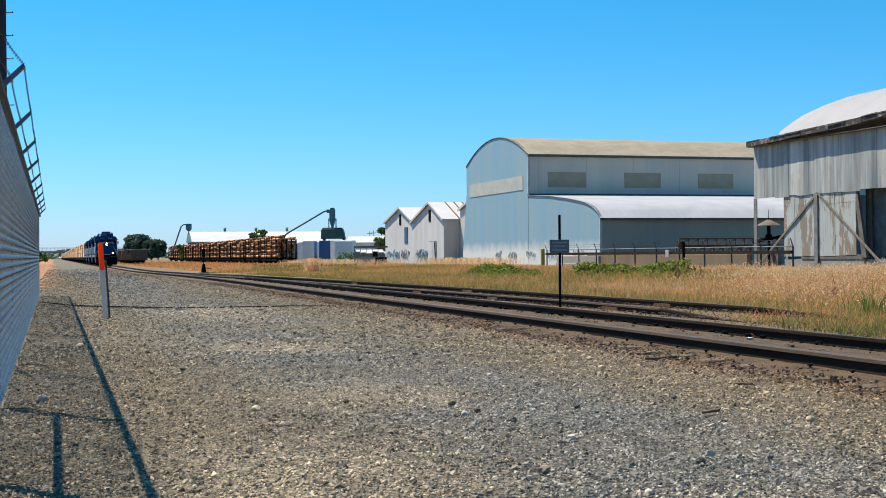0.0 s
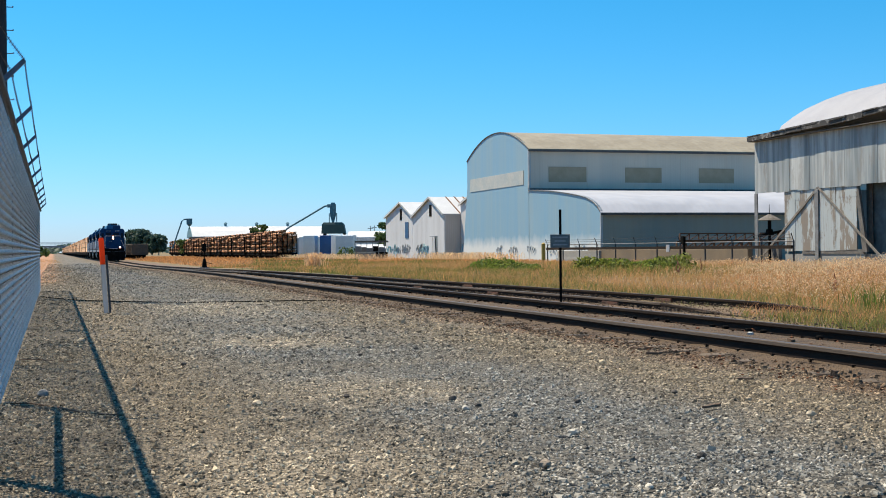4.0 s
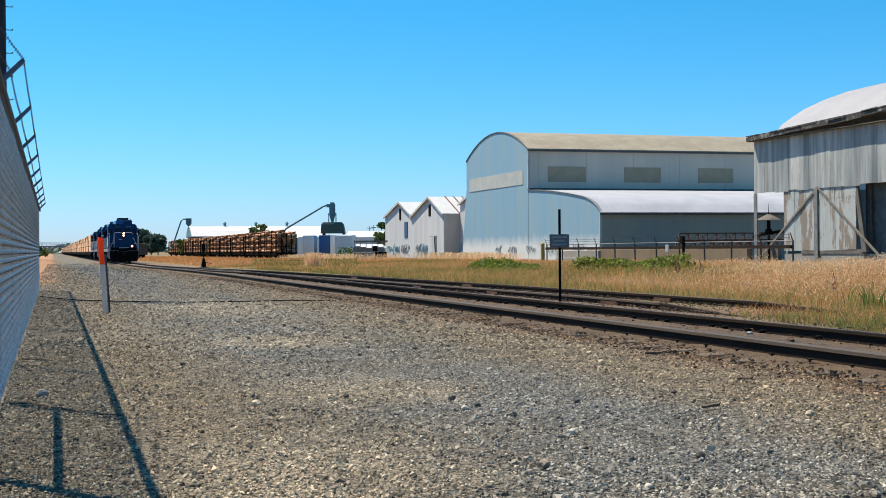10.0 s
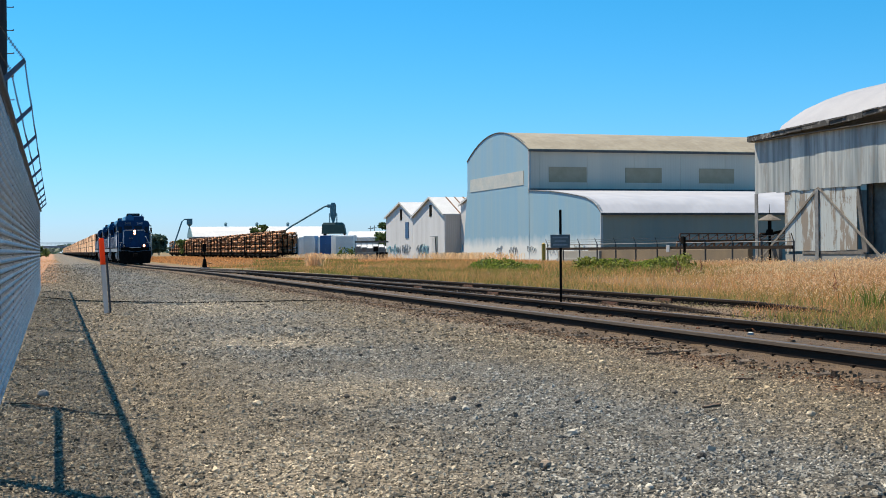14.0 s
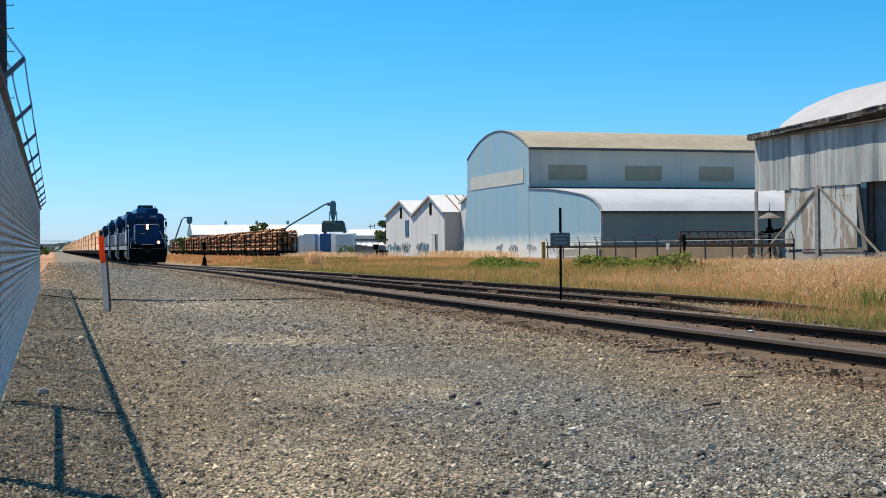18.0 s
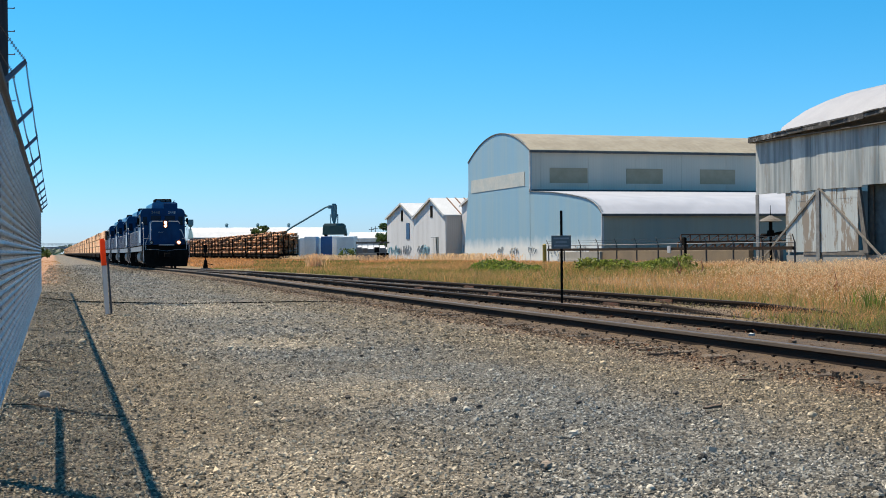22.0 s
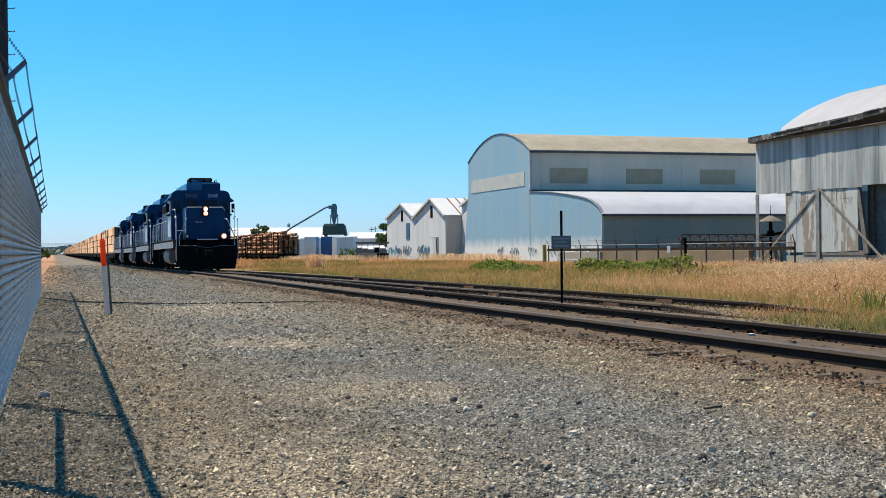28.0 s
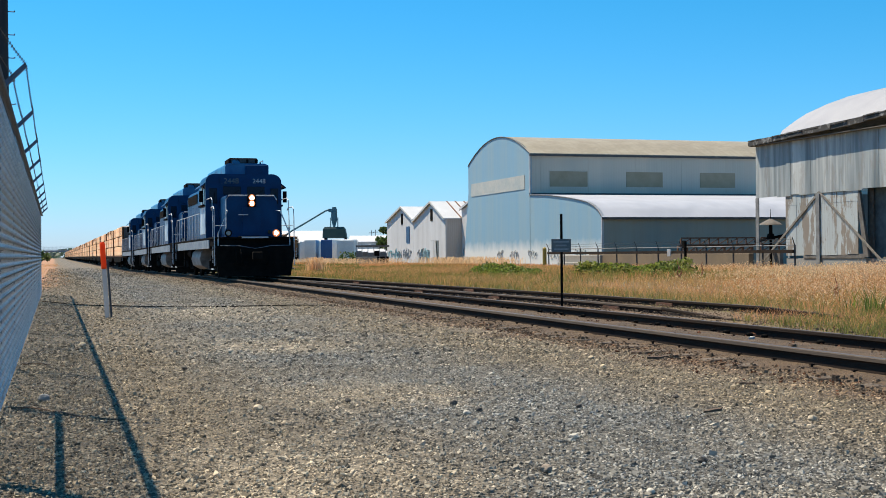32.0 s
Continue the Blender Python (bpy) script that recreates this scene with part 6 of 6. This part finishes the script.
    # verge past the fence's end
    x, y, rng = field(15000, -6, 1.2, 46, 260, 43, 1.6)
    keep = (x < 0.5 + 0.6 * noise2(x, y, 6, 5)) & (noise2(x, y, 5, 8) > -0.5)
    x, y = x[keep], y[keep]
    blades("dry_grass", "short dry grass on the verge past the fence", x, y, rng.uniform(0.02, 0.07, len(x)), 0.003 + y * 0.0001, DRY_GRASS, 44, 0.9)


grasses()


def leaf_clump(name, label, x0, x1, y0, y1, h, n, seed, leaf, material):
    rng = np.random.default_rng(seed)
    x, y = rng.uniform(x0, x1, n), rng.uniform(y0, y1, n)
    top = h * (0.5 + 0.6 * noise2(x, y, 0.9, seed) + 0.15 * noise2(x, y, 0.35, seed + 3)) * np.clip(np.minimum(y - y0, y1 - y) / 1.5, 0.25, 1)
    c = np.stack([x, y, rng.uniform(0, 1, n) ** 0.5 * np.maximum(top, 0.1) + dip(x, y)], 1)
    a = rng.normal(size=(n, 3)); a /= np.linalg.norm(a, axis=1, keepdims=True)
    b = np.cross(a, rng.normal(size=(n, 3))); b /= np.linalg.norm(b, axis=1, keepdims=True)
    s = leaf * rng.uniform(0.5, 1.3, n)[:, None]
    q = np.stack([c - a * s, c - b * s * 0.6, c + a * s, c + b * s * 0.6], 1)
    tagged(raw(name, q.reshape(-1, 3), np.arange(n * 4).reshape(-1, 4), material), label, "bush", kind="stuff")


leaf_clump("bramble", "low green bramble thicket before the yard fence", 21.2, 26.2, 47.0, 51.4, 1.0, 11500, 51, 0.075, WEED)
leaf_clump("bramble", "low green bramble before the mill shed", 19.2, 21.8, 55.0, 59.6, 0.8, 5200, 52, 0.075, WEED)


def scatter_stones(name, label, x, y, size, seed, material, z=0.0, wedge=False):
    """Angular stones turned at random, one mesh: skewed blocks with a broken top, or simpler wedges."""
    rng = np.random.default_rng(seed)
    n = len(x)
    if wedge:
        base = np.array([[1, 0.1, -0.35], [0.2, 0.85, -0.35], [-0.9, 0.1, -0.35], [-0.1, -0.9, -0.35], [0.68, 0.0, 0.62], [-0.6, 0.1, 0.55]], float)
    else:
        base = np.array([[1, 0.15, -0.3], [0.1, 1, -0.3], [-1, -0.1, -0.3], [-0.15, -1, -0.3],
                         [0.75, 0.1, 0.62], [0.05, 0.7, 0.8], [-0.7, -0.05, 0.7], [-0.1, -0.72, 0.55]], float)
        f = np.array([[0, 1, 5, 4], [1, 2, 6, 5], [2, 3, 7, 6], [3, 0, 4, 7], [4, 5, 6, 7]])
    m = len(base)
    v = base[None] * rng.uniform(0.7, 1.25, (n, m, 1)) + rng.normal(0, 0.1, (n, m, 3))
    a = rng.uniform(0, 2 * np.pi, n)
    c, s = np.cos(a)[:, None], np.sin(a)[:, None]
    st = rng.uniform(0.6, 1.0, (n, 1))
    vx, vy, vz = v[:, :, 0], v[:, :, 1] * st, v[:, :, 2] * rng.uniform(0.4, 0.85, (n, 1))
    out = np.stack([(vx * c - vy * s) * size[:, None] + x[:, None], (vx * s + vy * c) * size[:, None] + y[:, None],
                    vz * size[:, None] + z + size[:, None] * 0.1 + dip(x, y)[:, None]], -1)
    if wedge:
        tri = np.array([[0, 1, 4], [1, 2, 5], [1, 5, 4], [2, 3, 5], [3, 0, 4], [3, 4, 5]])
        faces = (tri[None] + (np.arange(n) * m)[:, None, None]).reshape(-1, 3)
    else:
        faces = (f[None] + (np.arange(n) * m)[:, None, None]).reshape(-1, 4)
    ob = raw(name, out.reshape(-1, 3), faces, material)
    ob.data.shade_flat()
    return tagged(ob, label, "gravel", kind="stuff")


def stones():
    rng = np.random.default_rng(61)
    # the near yard is packed, the middle thins out
    for n, ya, yb, power, big, seed in ((118000, 4.6, 14, 1.35, 0.0079, 62), (78000, 12.5, 64, 1.9, 0.0125, 66)):
        y = ya + (yb - ya) * rng.uniform(0, 1, n) ** power
        x = rng.uniform(-0.4, 6.2, n)
        keep = (x < 0.76 * y + 0.3) & (noise2(x, y, 0.9, 14) + rng.normal(0, 0.35, n) > -0.85)
        keep &= rng.uniform(0, 1, n) < np.clip((70 + 9 * noise2(x, y, 3.0, 21) - y) / 45, 0, 1)
        keep &= rng.uniform(0, 1, n) < np.clip((14.2 - y) / 2, 0, 1) if ya < 10 else rng.uniform(0, 1, n) < np.clip((y - 12.2) / 2, 0, 1)
        x, y = x[keep], y[keep]
        size = np.clip(big * (1 + 0.012 * np.maximum(y - 12, 0)) * np.exp(rng.normal(0, 0.42, len(x))), 0.003, 0.034)
        scatter_stones("gravel", "grey and tan crushed gravel of the yard", x, y, size, seed, STONE, wedge=True)
    n = 700
    y = 4 + 26 * rng.uniform(0, 1, n) ** 1.4
    x = rng.uniform(-0.3, 6.2, n)
    scatter_stones("gravel", "larger loose stones on the gravel", x, y, np.clip(0.012 * np.exp(rng.normal(0, 0.4, n)), 0.008, 0.035), 63, STONE)
    n = 16000
    y = 24 + 130 * rng.uniform(0, 1, n) ** 1.2
    x = rng.uniform(-0.6, 6.2, n)
    keep = rng.uniform(0, 1, n) < np.clip((y - 24) / 15, 0, 1) * (1 - (y - 24) / 131) ** 0.7
    x, y = x[keep], y[keep]
    n = len(x)
    scatter_stones("gravel", "coarse stones and clods of the far yard", x, y, np.clip((0.012 + 0.0002 * y) * np.exp(rng.normal(0, 0.35, n)), 0.008, 0.06), 65, STONE)
    # ballast heaped by and between the rails
    n = 32000
    y = 4 + 46 * rng.uniform(0, 1, n) ** 1.5
    x = rng.uniform(5.6, 12.2, n)
    keep = (abs(x - MAIN_X + 0.7535) > 0.09) & (abs(x - MAIN_X - 0.7535) > 0.09) & ((x < 6.25) | (x > 8.3) | (rng.uniform(0, 1, n) < 0.35))
    x, y = x[keep], y[keep]
    scatter_stones("ballast", "brown-grey ballast stones round the track", x, y, np.clip(0.014 * np.exp(rng.normal(0, 0.35, len(x))), 0.006, 0.04), 64, BALLAST, 0.025)


stones()


# ---- small things on the ground ----
WOOD_CHIP = mat("dark_wood_scrap", (0.07, 0.045, 0.03), (0.16, 0.1, 0.06), 6, 60, 0.9, 0, 0.5, 0.01)
PAPER = mat("white_litter", (0.418, 0.418, 0.407), (0.335, 0.335, 0.335), 8, 60, 0.8)
TAN_STONE = mat("tan_stone", (0.26, 0.215, 0.17), (0.19, 0.155, 0.125), 20, 120, 0.9)


def scrap(name, label, category, x, y, length, width, thick, turn, material, seed, z=0.0):
    """A splintered flat piece: a loft of uneven rings along its length."""
    rng = random.Random(seed)
    rings = []
    for k in range(6):
        u = k / 5 - 0.5
        w = width * (1 - (2 * abs(u)) ** 3 * 0.8) * rng.uniform(0.7, 1.1)
        o = rng.uniform(-0.2, 0.2) * width
        t = thick * rng.uniform(0.7, 1.1)
        rings.append([(u * length, o - w / 2, 0), (u * length, o + w / 2, 0), (u * length, o + w * 0.35, t), (u * length, o - w * 0.35, t * 0.9)])
    ob = part(name, Shape().loft(rings), material, at=pose(x, y, z, 0, 0, turn))
    tagged(ob, label, category)


scrap("wood_scrap", "dark splintered piece of wood beside the rail", "wood scrap", 5.72, 11.35, 0.42, 0.07, 0.03, 20, WOOD_CHIP, 1)
scrap("wood_scrap", "dark splintered piece of wood beside the rail", "wood scrap", 5.75, 11.9, 0.2, 0.06, 0.03, -30, WOOD_CHIP, 2)
scrap("wood_scrap", "flat dark scrap of wood on gravel", "wood scrap", 4.12, 7.46, 0.2, 0.05, 0.018, 25, WOOD_CHIP, 3)
scrap("wood_scrap", "flat dark scrap of wood on gravel", "wood scrap", 5.2, 8.9, 0.16, 0.05, 0.02, -15, WOOD_CHIP, 4)


def rock(label, x, y, r, material, seed):
    rng = random.Random(seed)
    bm = bmesh.new()
    bmesh.ops.create_icosphere(bm, subdivisions=2, radius=r)
    for v in bm.verts:
        v.co = Vector((v.co.x, v.co.y * 0.8, v.co.z * 0.65)) * rng.uniform(0.82, 1.12)
    me = bpy.data.meshes.new("stone")
    bm.to_mesh(me)
    bm.free()
    tagged(part("stone", me, material, at=pose(x, y, r * 0.35, 0, 0, seed * 40)), label, "stone", "larger stones in the yard")


rock("small tan stone on the gravel", 2.25, 5.7, 0.035, TAN_STONE, 5)
rock("pale round stone in the fence's shadow", -0.08, 9.75, 0.05, CONCRETE, 6)
rock("grey stone on the gravel verge", 0.3, 15.4, 0.06, STONE, 7)
for k in range(14):
    rock("grey loose stone on the yard gravel", random.uniform(0.6, 5.4), random.uniform(5, 16), random.uniform(0.02, 0.04), STONE, 20 + k)
scrap("litter", "crumpled white litter between the rails", "litter", 7.45, 12.6, 0.12, 0.06, 0.04, 40, PAPER, 8, 0.06)
scrap("wood_scrap", "dark lump of old tie wood between rails", "wood scrap", 7.2, 11.4, 0.1, 0.08, 0.06, 70, WOOD_CHIP, 9, 0.05)
scrap("wood_scrap", "dark lump of old tie wood beside the rail", "wood scrap", 5.95, 8.8, 0.1, 0.08, 0.06, 70, WOOD_CHIP, 10, 0.0)


def ground_line(name, label, category, pts, r):
    """A thin limp line that follows the gravel."""
    tagged(part(name, Shape().pipe([(x, y, r * 0.6 + 0.006 * math.sin(i * 2.1)) for i, (x, y) in enumerate(pts)], r, 6), WOOD_CHIP if name == "shadow_line" else BLACK, smooth=True), label, category)


# added black tube that draws the utility pole's shadow line on the gravel
ground_line("cable", "thin black tube along the pole's shadow across the gravel", "cable",
            [(-0.3, 31.6), (-0.07, 30.6), (0.35, 29.4), (0.75, 28.4), (1.6, 27.2), (2.6, 26.5), (3.6, 26.25), (4.7, 26.1), (5.6, 25.8)], 0.012)
# dark tubes traced over lines where the fence posts' shadows fall
for twig in ([(-0.33, 13.1), (-0.15, 13.05), (0.02, 12.85), (0.16, 12.7)], [(-0.32, 9.35), (-0.15, 9.25), (0.0, 9.05)], [(0.02, 9.0), (0.1, 8.75), (0.2, 8.6), (0.42, 8.4)],
             [(-0.3, 27.5), (-0.05, 27.3), (0.25, 26.8)]):
    ground_line("shadow_line", "thin dark tube along a post's shadow on the gravel", "twig", twig, 0.006)


def dock(x, y, h, seed):
    """A dry brown dock: one stalk thick with seed."""
    rng = random.Random(seed)
    pts = [(0.03 * math.sin(k * 1.3 + seed), 0.03 * math.cos(k * 1.7), h * k / 9 - 0.02) for k in range(10)]
    s = Shape()
    n = 7
    rings = []
    for k, p in enumerate(pts):
        r = 0.008 if k < 3 else 0.05 * (1.15 - k / 9) * rng.uniform(0.6, 1.3)
        rings.append([(p[0] + r * rng.uniform(0.5, 1.2) * math.cos(i * 6.283 / n), p[1] + r * rng.uniform(0.5, 1.2) * math.sin(i * 6.283 / n), p[2]) for i in range(n)])
    s.loft(rings)
    tagged(part("dock_stalk", s, DOCK, at=pose(x, y, 0)), "dry red-brown dock stalk among the grass", "plant", "dock stalks")


for x, y, h in ((21.3, 41.0, 0.75), (21.5, 41.2, 0.6), (15.6, 23.0, 0.5), (15.7, 23.1, 0.4), (22.8, 42.0, 0.7)):
    dock(x, y, h, int(x * 10))


def block_fence():
    """Grey posts and a low block wall between the boxes and the white sheds."""
    o = thing("block_fence", "pale block wall and grey posts beside the sheds", "fence", facing(628, 140))
    part("block_wall", Shape().box(0, 2.2, 0, 0.5, -0.1, 0.75, 0.03), CONCRETE, o)
    for k in range(6):
        part("post", Shape().box(k * 0.65, k * 0.65 + 0.07, -0.1, -0.03, -0.1, 2.1), POST_GREY, o)
    part("rail", Shape().box(0, 3.7, -0.1, -0.05, 1.85, 2.05), DARK_TIMBER, o)
    for k in range(5):
        part("panel", Shape().box(k * 0.65 + 0.08, k * 0.65 + 0.64, -0.08, -0.05, 0.8 + 0.06 * (k % 2), 1.45 - 0.1 * (k % 3)), (POST_GREY, TIMBER, POST_GREY, BLACK, POST_GREY)[k], o)
    part("dark_box", Shape().box(2.3, 3.6, 0, 0.8, -0.1, 0.8, 0.03), BLACK, o)


block_fence()


def far_pole(px, dist, h):
    o = thing("far_pole", "thin dark utility pole far behind the sheds", "utility pole", facing(px, dist), "far utility poles")
    part("pole", Shape().tube((0, 0, -0.3), (0, 0, h), 0.16, 6, 0.1), DARK_TIMBER, o)
    part("crossarm", Shape().box(-0.9, 0.9, -0.08, 0.08, h - 0.9, h - 0.72), DARK_TIMBER, o)


far_pole(656, 420, 9.2)
far_pole(663, 430, 9.6)


# green tuft by the siding's end
rng_tuft = np.random.default_rng(72)
blades("green_tuft", "bright green tuft beside the end of the siding", 12.35 + rng_tuft.normal(0, 0.12, 110), 17.2 + rng_tuft.normal(0, 0.3, 110),
       rng_tuft.uniform(0.2, 0.55, 110), np.full(110, 0.007), WEED, 73, 0.45)


# ---- bark litter by the rails, a few dark stones ----
LITTER_BROWN = mat("red_brown_bark_litter", (0.167, 0.0669, 0.0335), (0.0502, 0.0279, 0.0195), 3.0, 60, 0.95, 0, 0.3, vary=0.5, island=True, space="World", gloss=0.1)
rng_bark = np.random.default_rng(91)
y_bark = 6 + 34 * rng_bark.uniform(0, 1, 2600) ** 1.4
x_bark = 6.35 - np.abs(rng_bark.normal(0, 0.42, 2600))
scatter_stones("bark_litter", "red-brown bark chips and splinters beside the rail", x_bark, y_bark, 0.01 * np.exp(rng_bark.normal(0, 0.4, 2600)), 92, LITTER_BROWN, 0.004)
y_bark = 7 + 30 * rng_bark.uniform(0, 1, 700) ** 1.3
x_bark = rng_bark.uniform(6.75, 7.9, 700)
scatter_stones("bark_litter", "dark clods and bark chips between the rails", x_bark, y_bark, 0.014 * np.exp(rng_bark.normal(0, 0.4, 700)), 93, LITTER_BROWN, 0.055)
DARK_STONE = mat("dark_basalt_stone", (0.04, 0.038, 0.036), (0.08, 0.075, 0.07), 12, 120, 0.85, 0, 0.4)
for k in range(12):
    rock("dark angular stone on the yard gravel", random.uniform(1.0, 5.2), random.uniform(5.5, 15), random.uniform(0.018, 0.032), DARK_STONE, 60 + k)


motions()
